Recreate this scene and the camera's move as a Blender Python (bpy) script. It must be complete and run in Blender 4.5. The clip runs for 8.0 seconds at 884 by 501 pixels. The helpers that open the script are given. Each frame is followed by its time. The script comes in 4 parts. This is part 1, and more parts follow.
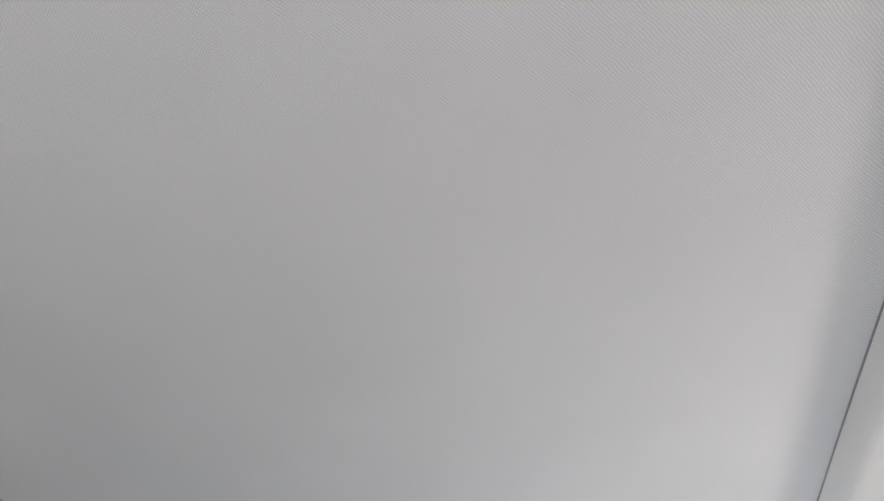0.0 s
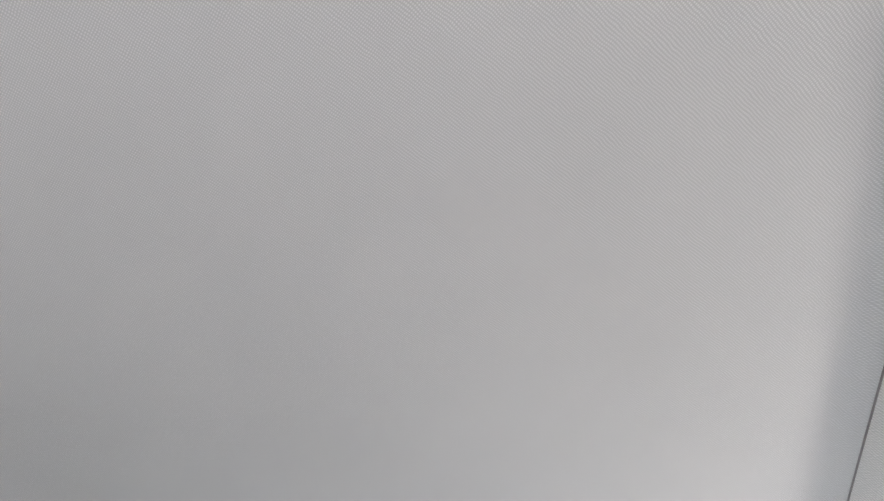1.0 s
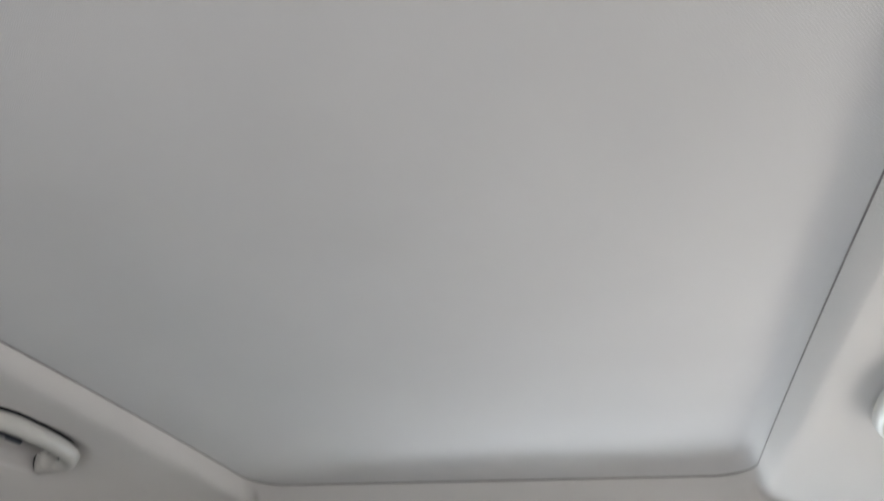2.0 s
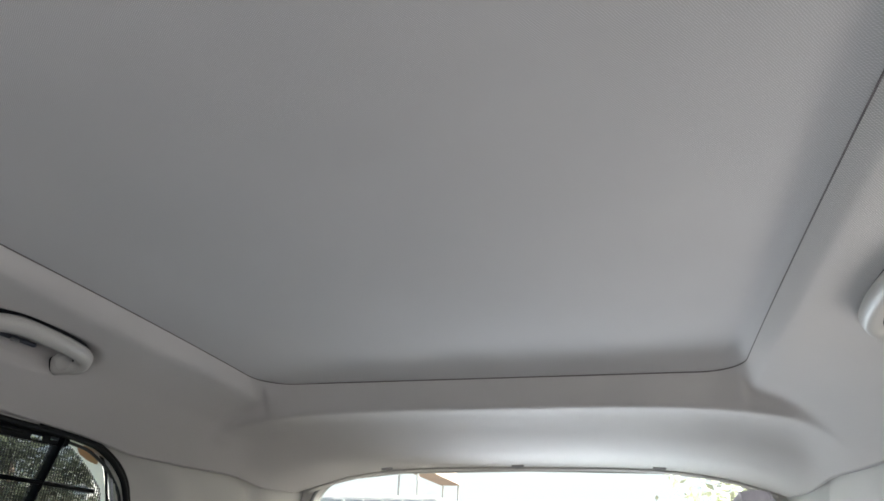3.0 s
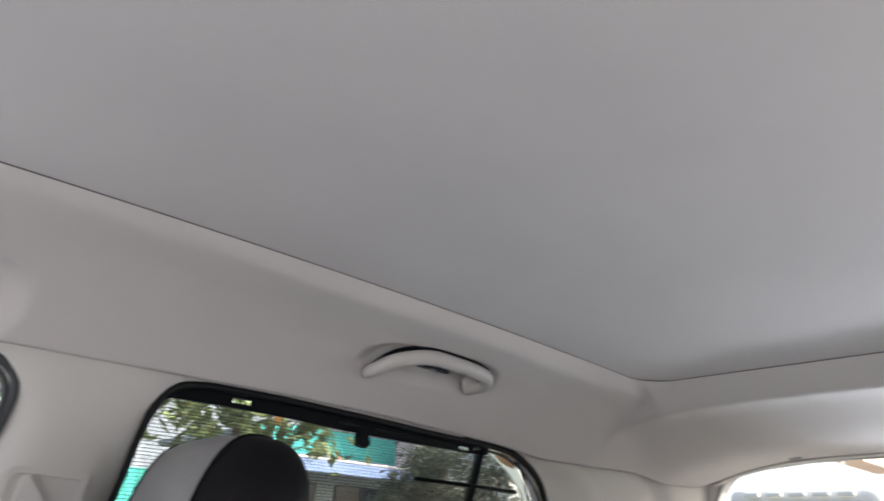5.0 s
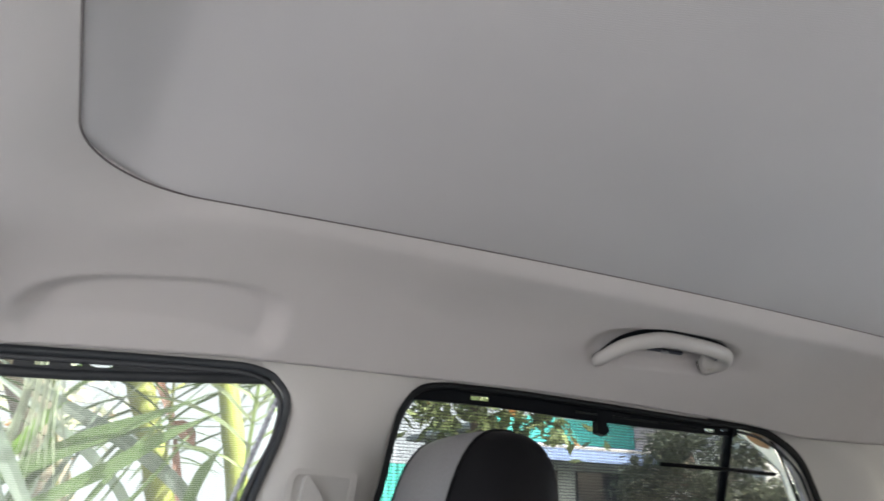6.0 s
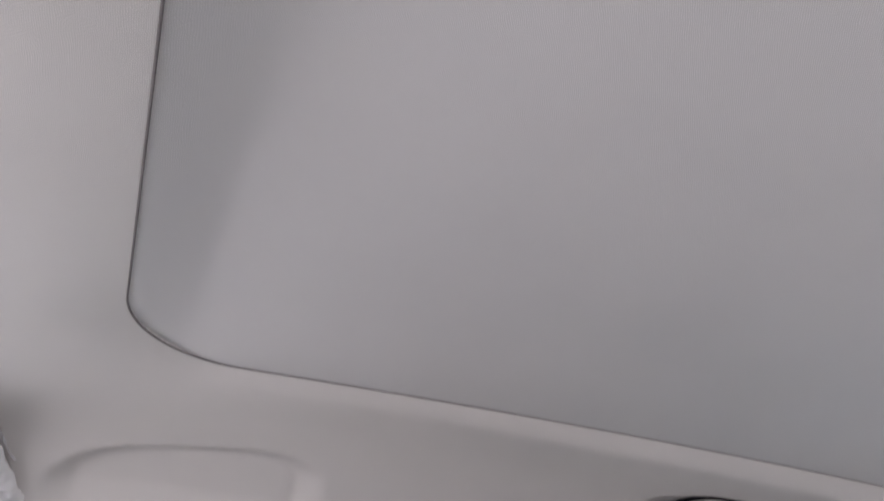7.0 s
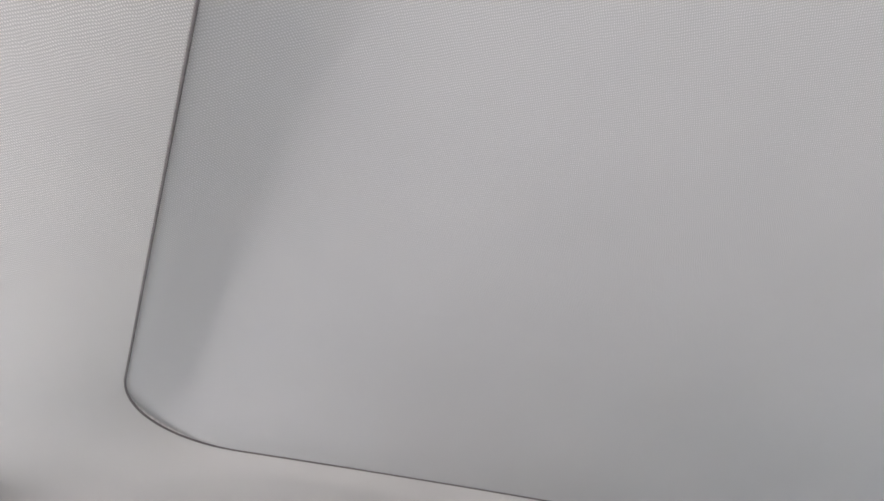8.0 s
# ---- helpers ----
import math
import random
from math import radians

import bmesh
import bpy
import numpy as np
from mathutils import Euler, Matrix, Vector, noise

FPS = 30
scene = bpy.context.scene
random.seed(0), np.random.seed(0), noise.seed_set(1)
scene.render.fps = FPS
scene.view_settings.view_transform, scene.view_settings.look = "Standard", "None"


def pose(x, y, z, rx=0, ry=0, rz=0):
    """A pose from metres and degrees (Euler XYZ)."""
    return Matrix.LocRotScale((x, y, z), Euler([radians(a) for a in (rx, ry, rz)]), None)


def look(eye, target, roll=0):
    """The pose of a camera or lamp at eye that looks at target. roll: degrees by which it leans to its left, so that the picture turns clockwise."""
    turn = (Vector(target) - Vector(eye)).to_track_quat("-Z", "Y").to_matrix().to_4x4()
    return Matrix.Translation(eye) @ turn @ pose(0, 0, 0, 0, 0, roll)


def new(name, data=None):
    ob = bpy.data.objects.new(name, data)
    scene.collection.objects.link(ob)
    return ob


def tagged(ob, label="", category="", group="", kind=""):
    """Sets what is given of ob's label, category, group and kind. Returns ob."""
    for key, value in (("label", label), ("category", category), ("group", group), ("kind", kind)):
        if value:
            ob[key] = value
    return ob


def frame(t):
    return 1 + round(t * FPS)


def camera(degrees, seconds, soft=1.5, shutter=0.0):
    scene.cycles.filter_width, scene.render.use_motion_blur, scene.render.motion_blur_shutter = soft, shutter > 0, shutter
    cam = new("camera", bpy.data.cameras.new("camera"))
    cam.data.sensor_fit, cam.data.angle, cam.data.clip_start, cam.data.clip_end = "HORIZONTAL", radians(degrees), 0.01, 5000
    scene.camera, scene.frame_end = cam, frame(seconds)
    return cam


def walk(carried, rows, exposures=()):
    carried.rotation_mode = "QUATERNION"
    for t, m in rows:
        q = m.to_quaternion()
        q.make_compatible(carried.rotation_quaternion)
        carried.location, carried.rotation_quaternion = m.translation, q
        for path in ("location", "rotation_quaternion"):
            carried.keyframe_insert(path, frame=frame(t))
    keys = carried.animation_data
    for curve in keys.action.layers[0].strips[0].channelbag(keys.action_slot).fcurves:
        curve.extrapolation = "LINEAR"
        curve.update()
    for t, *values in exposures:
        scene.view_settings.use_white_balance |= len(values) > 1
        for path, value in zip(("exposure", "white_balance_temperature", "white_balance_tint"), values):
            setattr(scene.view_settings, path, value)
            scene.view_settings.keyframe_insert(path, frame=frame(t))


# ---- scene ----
EXP0, KELVIN, TINT = 2.34, 6230, 9
cam = camera(64.23, 8.0, soft=1.6, shutter=0.4)
walk(cam, [
    (0.0, pose(0.2199, 0.1181, 1.1265, 132.37, -1.61, 13.98)),
    (0.5, pose(0.2196, 0.1180, 1.1289, 136.09, -1.50, 13.86)),
    (1.0, pose(0.2225, 0.1180, 1.1292, 137.81, -1.46, 13.81)),
    (1.5, pose(0.2233, 0.1180, 1.1308, 129.39, -1.68, 14.03)),
    (1.7, pose(0.2248, 0.1180, 1.1303, 126.21, -2.03, 13.76)),
    (2.0, pose(0.2267, 0.1181, 1.1267, 121.41, -2.22, 14.25)),
    (2.2, pose(0.2283, 0.1182, 1.1282, 117.93, -2.10, 14.50)),
    (3.3, pose(0.2268, 0.1110, 1.1165, 113.68, -1.80, 14.38)),
    (3.5, pose(0.2262, 0.1095, 1.1153, 113.53, -1.82, 15.18)),
    (4.0, pose(0.2268, 0.0952, 1.1179, 113.19, -1.98, 24.52)),
    (4.5, pose(0.2423, 0.0867, 1.1189, 112.86, -2.06, 34.83)),
    (5.0, pose(0.2574, 0.0700, 1.1141, 112.62, -2.13, 45.03)),
    (5.2, pose(0.2572, 0.0654, 1.1192, 112.31, -2.02, 48.88)),
    (6.3, pose(0.2692, 0.0603, 1.1160, 112.63, -1.51, 66.83)),
    (6.5, pose(0.2745, 0.0615, 1.1164, 115.40, -1.64, 67.02)),
    (6.7, pose(0.2752, 0.0600, 1.1173, 118.47, -1.62, 66.88)),
    (7.0, pose(0.2754, 0.0576, 1.1187, 123.76, -1.57, 66.55)),
    (7.5, pose(0.2750, 0.0544, 1.1195, 127.98, -0.93, 66.11)),
    (8.0, pose(0.2746, 0.0470, 1.1198, 129.79, -0.77, 66.13)),
], exposures=[
    (0.0, EXP0 - 0.31, KELVIN, TINT + 2), (1.5, EXP0 - 0.28, KELVIN, TINT + 1), (2.0, EXP0 - 0.40, KELVIN + 50, TINT), (2.2, EXP0 - 0.74, KELVIN - 100, TINT + 1), (3.3, EXP0 - 0.98, KELVIN - 50, TINT + 1),
    (3.5, EXP0 - 0.98, KELVIN - 50, TINT + 2), (4.2, EXP0 - 0.83, KELVIN, TINT + 3), (5.2, EXP0 - 0.55, KELVIN, TINT + 5), (6.3, EXP0 - 0.57, KELVIN, TINT + 3), (6.5, EXP0 - 0.60, KELVIN, TINT + 6), (7.0, EXP0 - 0.56, KELVIN, TINT + 9),
    (7.5, EXP0 - 0.21, KELVIN, TINT + 3), (8.0, EXP0 - 0.20, KELVIN, TINT + 3),
])

# ---- light ----
SUN_EL, SUN_AZ = radians(42), radians(42)
world = bpy.data.worlds.new("world")
scene.world = world
world.use_nodes = True
wn = world.node_tree.nodes
sky = wn.new("ShaderNodeTexSky")
sky.sky_type, sky.sun_disc = "NISHITA", False
sky.sun_elevation, sky.sun_rotation = SUN_EL, SUN_AZ
sky.air_density, sky.dust_density, sky.ozone_density = 0.7, 6.0, 0.4
world.node_tree.links.new(sky.outputs[0], wn["Background"].inputs[0])
wn["Background"].inputs[1].default_value = 0.15

sun_data = bpy.data.lights.new("sun", "SUN")
sun_data.energy, sun_data.angle, sun_data.color = 4.3, radians(0.5), (1.0, 0.95, 0.88)
sun = new("sun", sun_data)
sun.matrix_world = look((math.sin(SUN_AZ) * 9, math.cos(SUN_AZ) * 9, 9 * math.tan(SUN_EL)), (0, 0, 0))


def window_light(name, m, size_x, size_y, watts, colour, spread=180):
    d = bpy.data.lights.new(name, "AREA")
    d.shape, d.size, d.size_y, d.energy, d.color = "RECTANGLE", size_x, size_y, watts, colour
    d.spread = radians(spread)
    o = new(name, d)
    o.matrix_world = m
    return o


# daylight through the windscreen, the side windows and the rear window
window_light("windscreen_light", look((0, -0.68, 1.04), (0, 0.3, 1.20)), 1.10, 0.42, 1.55, (1.0, 0.985, 0.98))
window_light("driver_front_light", look((0.625, -0.18, 1.10), (0.25, -0.12, 1.36)), 0.60, 0.22, 0.31, (1.0, 0.92, 0.87), 150)
window_light("driver_rear_light", look((0.625, 0.72, 1.10), (0.25, 0.70, 1.36)), 0.60, 0.22, 0.23, (1.0, 0.92, 0.87), 130)
window_light("passenger_front_light", look((-0.603, -0.15, 1.045), (0, -0.15, 1.15)), 0.60, 0.13, 0.16, (0.92, 0.98, 1.0), 120)
window_light("passenger_rear_light", look((-0.603, 0.78, 1.045), (0, 0.78, 1.15)), 0.70, 0.13, 0.05, (0.42, 0.82, 1.0), 120)
window_light("tailgate_light", look((0.10, 1.728, 1.09), (0.26, 1.02, 1.39)), 0.44, 0.20, 0.57, (0.90, 0.96, 1.0), 108)


# ---- materials ----
def material(name, colour, rough=0.6, metal=0.0, spec=0.5):
    m = bpy.data.materials.new(name)
    m.use_nodes = True
    b = m.node_tree.nodes["Principled BSDF"]
    b.inputs["Base Color"].default_value = (*colour, 1)
    b.inputs["Roughness"].default_value = rough
    b.inputs["Metallic"].default_value = metal
    b.inputs["Specular IOR Level"].default_value = spec
    return m


def node(m, kind, **inputs):
    n = m.node_tree.nodes.new(kind)
    for k, v in inputs.items():
        n.inputs[k.replace("_", " ")].default_value = v
    return n


def link(m, a, b):
    m.node_tree.links.new(a, b)


def mottled(m, colour, amount=0.12, scale=6.0, fine=90.0, bump=0.15, depth=0.001):
    """Two scales of variation and a fine relief."""
    b = m.node_tree.nodes["Principled BSDF"]
    co = node(m, "ShaderNodeTexCoord")
    big = node(m, "ShaderNodeTexNoise", Scale=scale, Detail=3.0)
    small = node(m, "ShaderNodeTexNoise", Scale=fine, Detail=4.0)
    for n in (big, small):
        link(m, co.outputs["Object"], n.inputs["Vector"])
    add = node(m, "ShaderNodeMath")
    add.operation = "ADD"
    link(m, big.outputs["Fac"], add.inputs[0])
    link(m, small.outputs["Fac"], add.inputs[1])
    ramp = node(m, "ShaderNodeMapRange", From_Min=0.6, From_Max=1.4, To_Min=1 - amount, To_Max=1 + amount)
    link(m, add.outputs[0], ramp.inputs["Value"])
    mul = node(m, "ShaderNodeVectorMath")
    mul.operation = "SCALE"
    mul.inputs[0].default_value = colour
    link(m, ramp.outputs[0], mul.inputs["Scale"])
    link(m, mul.outputs[0], b.inputs["Base Color"])
    if bump:
        bm_ = node(m, "ShaderNodeBump", Strength=bump, Distance=depth)
        link(m, small.outputs["Fac"], bm_.inputs["Height"])
        link(m, bm_.outputs[0], b.inputs["Normal"])
    return m


def woven(name, colour, pitch, contrast=0.10, bump=0.35):
    """Knitted cloth: two crossed sets of ribs, with faint larger unevenness."""
    m = material(name, colour, 0.95, 0, 0.15)
    b = m.node_tree.nodes["Principled BSDF"]
    b.inputs["Sheen Weight"].default_value = 0.15
    tc = node(m, "ShaderNodeTexCoord")
    co = node(m, "ShaderNodeMapping", Rotation=(0.35, 0.30, 0.70))
    link(m, tc.outputs["Object"], co.inputs["Vector"])
    # the threads wander a little
    wander = node(m, "ShaderNodeTexNoise", Scale=90.0, Detail=3.0)
    link(m, co.outputs["Vector"], wander.inputs["Vector"])
    shift = node(m, "ShaderNodeVectorMath")
    shift.operation = "SCALE"
    shift.inputs["Scale"].default_value = pitch * 1.7
    link(m, wander.outputs["Color"], shift.inputs[0])
    bent = node(m, "ShaderNodeVectorMath")
    link(m, co.outputs["Vector"], bent.inputs[0])
    link(m, shift.outputs[0], bent.inputs[1])
    scale = 2 * math.pi / (20 * pitch)
    ribs = []
    for axis, k in (("X", 1.0), ("Y", 1.3)):
        w = node(m, "ShaderNodeTexWave", Scale=scale * k, Distortion=0.5)
        w.inputs["Detail Scale"].default_value = 0.35
        w.wave_type, w.bands_direction = "BANDS", axis
        link(m, bent.outputs[0], w.inputs["Vector"])
        ribs.append(w)
    mix = node(m, "ShaderNodeMath")
    mix.operation = "MULTIPLY"
    link(m, ribs[0].outputs["Fac"], mix.inputs[0])
    link(m, ribs[1].outputs["Fac"], mix.inputs[1])
    cloud = node(m, "ShaderNodeTexNoise", Scale=5.0, Detail=5.0)
    link(m, co.outputs["Vector"], cloud.inputs["Vector"])
    a = node(m, "ShaderNodeMapRange", From_Min=0.0, From_Max=1.0, To_Min=1 - contrast, To_Max=1 + contrast)
    link(m, mix.outputs[0], a.inputs["Value"])
    c = node(m, "ShaderNodeMapRange", From_Min=0.3, From_Max=0.7, To_Min=0.975, To_Max=1.025)
    link(m, cloud.outputs["Fac"], c.inputs["Value"])
    p = node(m, "ShaderNodeMath")
    p.operation = "MULTIPLY"
    link(m, a.outputs[0], p.inputs[0])
    link(m, c.outputs[0], p.inputs[1])
    mul = node(m, "ShaderNodeVectorMath")
    mul.operation = "SCALE"
    mul.inputs[0].default_value = colour
    link(m, p.outputs[0], mul.inputs["Scale"])
    link(m, mul.outputs[0], b.inputs["Base Color"])
    bu = node(m, "ShaderNodeBump", Strength=bump, Distance=0.0003)
    link(m, mix.outputs[0], bu.inputs["Height"])
    link(m, bu.outputs[0], b.inputs["Normal"])
    return m


def glass_material(name, tint, gloss=0.03):
    m = bpy.data.materials.new(name)
    m.use_nodes = True
    nt = m.node_tree
    nt.nodes.remove(nt.nodes["Principled BSDF"])
    tr = node(m, "ShaderNodeBsdfTransparent", Color=(*tint, 1))
    gl = node(m, "ShaderNodeBsdfGlossy", Roughness=0.02)
    mx = node(m, "ShaderNodeMixShader", Fac=gloss)
    link(m, tr.outputs[0], mx.inputs[1])
    link(m, gl.outputs[0], mx.inputs[2])
    link(m, mx.outputs[0], nt.nodes["Material Output"].inputs["Surface"])
    return m


def net_material(name, pitch, bar, colour):
    """Net of a window blind: thin threads both ways, open between them."""
    m = material(name, colour, 0.7)
    nt = m.node_tree
    co = node(m, "ShaderNodeTexCoord")
    sep = node(m, "ShaderNodeSeparateXYZ")
    link(m, co.outputs["Object"], sep.inputs[0])
    threads = []
    for axis, p, wdt in (("Y", pitch * 1.25, bar * 0.85), ("Z", pitch, bar)):
        d = node(m, "ShaderNodeMath")
        d.operation = "DIVIDE"
        d.inputs[1].default_value = p
        link(m, sep.outputs[axis], d.inputs[0])
        f = node(m, "ShaderNodeMath")
        f.operation = "FRACT"
        link(m, d.outputs[0], f.inputs[0])
        l = node(m, "ShaderNodeMath")
        l.operation = "LESS_THAN"
        l.inputs[1].default_value = wdt
        link(m, f.outputs[0], l.inputs[0])
        threads.append(l)
    mx = node(m, "ShaderNodeMath")
    mx.operation = "MAXIMUM"
    link(m, threads[0].outputs[0], mx.inputs[0])
    link(m, threads[1].outputs[0], mx.inputs[1])
    link(m, mx.outputs[0], nt.nodes["Principled BSDF"].inputs["Alpha"])
    return m


HEADLINER = woven("headliner_cloth", (0.675, 0.645, 0.632), 0.0015, 0.27, 0.55)
SHADE = woven("shade_cloth", (0.617, 0.60, 0.604), 0.0015, 0.20, 0.4)
TRIM = mottled(material("pillar_plastic", (0.55, 0.53, 0.51), 0.55), (0.55, 0.535, 0.51), 0.05, 5, 900, 0.25, 0.0004)
GRIP = mottled(material("grip_plastic", (0.5, 0.48, 0.46), 0.42), (0.50, 0.485, 0.465), 0.05, 9, 700, 0.2, 0.0003)
CLIP = mottled(material("clip_plastic", (0.40, 0.39, 0.39), 0.5), (0.40, 0.39, 0.39), 0.05, 9, 700, 0.2, 0.0003)
RUBBER = mottled(material("black_rubber", (0.015, 0.016, 0.017), 0.55, 0, 0.25), (0.006, 0.007, 0.008), 0.2, 20, 300, 0.2, 0.0005)
EDGE_SHADE = mottled(material("edge_shade", (0.15, 0.13, 0.13), 0.7), (0.15, 0.13, 0.13), 0.2, 20, 300, 0.2, 0.0005)
SEAL_GREY = mottled(material("grey_rubber", (0.05, 0.055, 0.06), 0.45), (0.035, 0.04, 0.045), 0.15, 20, 300, 0.2, 0.0005)
BRACKET = mottled(material("dark_bracket", (0.07, 0.075, 0.10), 0.4), (0.07, 0.075, 0.10), 0.2, 12, 200, 0.1, 0.0004)
CASSETTE = mottled(material("grey_cassette", (0.03, 0.034, 0.038), 0.5), (0.03, 0.034, 0.038), 0.15, 12, 200, 0.1, 0.0004)
SEAL_LIP = mottled(material("rubber_lip", (0.09, 0.095, 0.10), 0.45), (0.06, 0.064, 0.07), 0.2, 20, 300, 0.2, 0.0005)
CHANNEL = mottled(material("glass_channel", (0.5, 0.51, 0.56), 0.35), (0.50, 0.51, 0.56), 0.5, 60, 500, 0.4, 0.001)
TAIL_SEAL = mottled(material("pale_rubber", (0.2, 0.2, 0.21), 0.5), (0.20, 0.205, 0.21), 0.15, 20, 300, 0.2, 0.0005)
BLACK = mottled(material("black_plastic", (0.004, 0.005, 0.007), 0.4, 0, 0.08), (0.004, 0.0048, 0.0065), 0.2, 12, 200, 0.1, 0.0004)
LEATHER = mottled(material("grey_leather", (0.19, 0.187, 0.19), 0.45), (0.20, 0.197, 0.20), 0.15, 10, 350, 0.5, 0.0008)
# mauve leather, lightened to imitate the flare of the rear window
LEATHER_GLARE = mottled(material("mauve_leather_glare", (0.3, 0.27, 0.30), 0.5), (0.66, 0.62, 0.67), 0.1, 10, 350, 0.4, 0.0008)
LEATHER_BLACK = mottled(material("black_leather", (0.005, 0.005, 0.006), 0.6, 0, 0.15), (0.005, 0.005, 0.006), 0.15, 10, 350, 0.4, 0.0006)
CARPET = mottled(material("carpet", (0.12, 0.115, 0.11), 0.95), (0.06, 0.058, 0.056), 0.2, 8, 400, 0.6, 0.002)
BODY = mottled(material("car_paint", (0.55, 0.55, 0.56), 0.3), (0.55, 0.55, 0.56), 0.03, 4, 200, 0.0)
GLASS = glass_material("window_glass", (0.90, 0.94, 0.92))
GLASS_DARK = glass_material("tinted_glass", (0.90, 0.935, 0.92))
NET = net_material("blind_net", 0.0042, 0.215, (0.05, 0.054, 0.058))
NET_CORD = mottled(material("net_cord", (0.02, 0.021, 0.023), 0.7), (0.02, 0.021, 0.023), 0.2, 20, 300, 0.2, 0.0005)
NET_FINE = net_material("front_blind_net", 0.0022, 0.20, (0.60, 0.62, 0.60))
FILM = glass_material("clear_film", (0.95, 0.95, 0.96), 0.30)
film_milk = node(FILM, "ShaderNodeBsdfDiffuse", Color=(0.92, 0.92, 0.95, 1))
film_mix = node(FILM, "ShaderNodeMixShader", Fac=0.55)
link(FILM, FILM.node_tree.nodes["Mix Shader"].outputs[0], film_mix.inputs[1])
link(FILM, film_milk.outputs[0], film_mix.inputs[2])
link(FILM, film_mix.outputs[0], FILM.node_tree.nodes["Material Output"].inputs["Surface"])


def frosted(name, colour):
    m = material(name, colour, 0.4)
    thin = node(m, "ShaderNodeBsdfTranslucent", Color=(*colour, 1))
    mix = node(m, "ShaderNodeMixShader", Fac=0.88)
    link(m, m.node_tree.nodes["Principled BSDF"].outputs[0], mix.inputs[1])
    link(m, thin.outputs[0], mix.inputs[2])
    link(m, mix.outputs[0], m.node_tree.nodes["Material Output"].inputs["Surface"])
    return m


FROST = frosted("frosted_glass", (0.95, 0.95, 0.92))
FROST_TAN = frosted("tan_film", (0.62, 0.47, 0.36))
METAL = mottled(material("grey_steel", (0.5, 0.5, 0.52), 0.35, 0.9), (0.5, 0.5, 0.52), 0.1, 15, 300, 0.1, 0.0005)


# ---- mesh helpers ----
def mesh_object(name, verts, faces, mat_, parent=None, label="", smooth=True):
    me = bpy.data.meshes.new(name)
    me.from_pydata([tuple(v) for v in verts], [], faces)
    if smooth:
        me.polygons.foreach_set("use_smooth", [True] * len(me.polygons))
    me.materials.append(mat_)
    me.update()
    ob = new(name, me)
    if parent:
        ob.parent = parent
    if label:
        ob["label"] = label
    return ob


def part(name, bm, mat_, parent=None, label="", smooth=False):
    bmesh.ops.recalc_face_normals(bm, faces=bm.faces)
    me = bpy.data.meshes.new(name)
    bm.to_mesh(me)
    bm.free()
    if smooth:
        me.polygons.foreach_set("use_smooth", [True] * len(me.polygons))
    me.materials.append(mat_)
    ob = new(name, me)
    if parent:
        ob.parent = parent
    if label:
        ob["label"] = label
    return ob


def thing(name, label, category, group="", kind="", at=(0, 0, 0)):
    e = new(name)
    e.location = at
    e.empty_display_size = 0.05
    return tagged(e, label, category, group, kind)


def box(lo, hi, bevel=0.004, seg=2, bm=None):
    bm = bm or bmesh.new()
    lo, hi = Vector(lo), Vector(hi)
    made = bmesh.ops.create_cube(bm, size=1, matrix=Matrix.Translation((lo + hi) / 2) @ Matrix.Diagonal((*(hi - lo), 1)))
    if bevel:
        edges = {e for v in made["verts"] for e in v.link_edges}
        bmesh.ops.bevel(bm, geom=list(edges), offset=bevel, segments=seg, affect="EDGES", profile=0.5)
    return bm


def grid_faces(rows_, cols, wrap=False):
    out = []
    for i in range(rows_ - 1):
        for j in range(cols if wrap else cols - 1):
            k = (j + 1) % cols
            out.append((i * cols + j, i * cols + k, (i + 1) * cols + k, (i + 1) * cols + j))
    return out


def rounded(points, radius, seg=6):
    """A closed polygon in the plane with its corners rounded."""
    out, n = [], len(points)
    for i in range(n):
        p, q, r = (Vector(points[(i + k) % n]) for k in (-1, 0, 1))
        a, b = (p - q), (r - q)
        d = min(radius, a.length * 0.45, b.length * 0.45)
        s, e = q + a.normalized() * d, q + b.normalized() * d
        for k in range(seg + 1):
            t = k / seg
            out.append(s * (1 - t) ** 2 + q * 2 * t * (1 - t) + e * t * t)
    return out


def plate(outer, holes, to_world, thick):
    """A flat plate with holes, from plane polygons; to_world(a, b, depth) places it."""
    bm = bmesh.new()
    for loop in [outer] + holes:
        vs = [bm.verts.new(to_world(p[0], p[1], 0.0)) for p in loop]
        for i in range(len(vs)):
            bm.edges.new((vs[i], vs[(i + 1) % len(vs)]))
    bmesh.ops.triangle_fill(bm, use_beauty=True, use_dissolve=False, edges=bm.edges[:])
    made = bmesh.ops.extrude_face_region(bm, geom=bm.faces[:])
    shift = Vector(to_world(0, 0, thick)) - Vector(to_world(0, 0, 0.0))
    bmesh.ops.translate(bm, vec=shift, verts=[g for g in made["geom"] if isinstance(g, bmesh.types.BMVert)])
    return bm


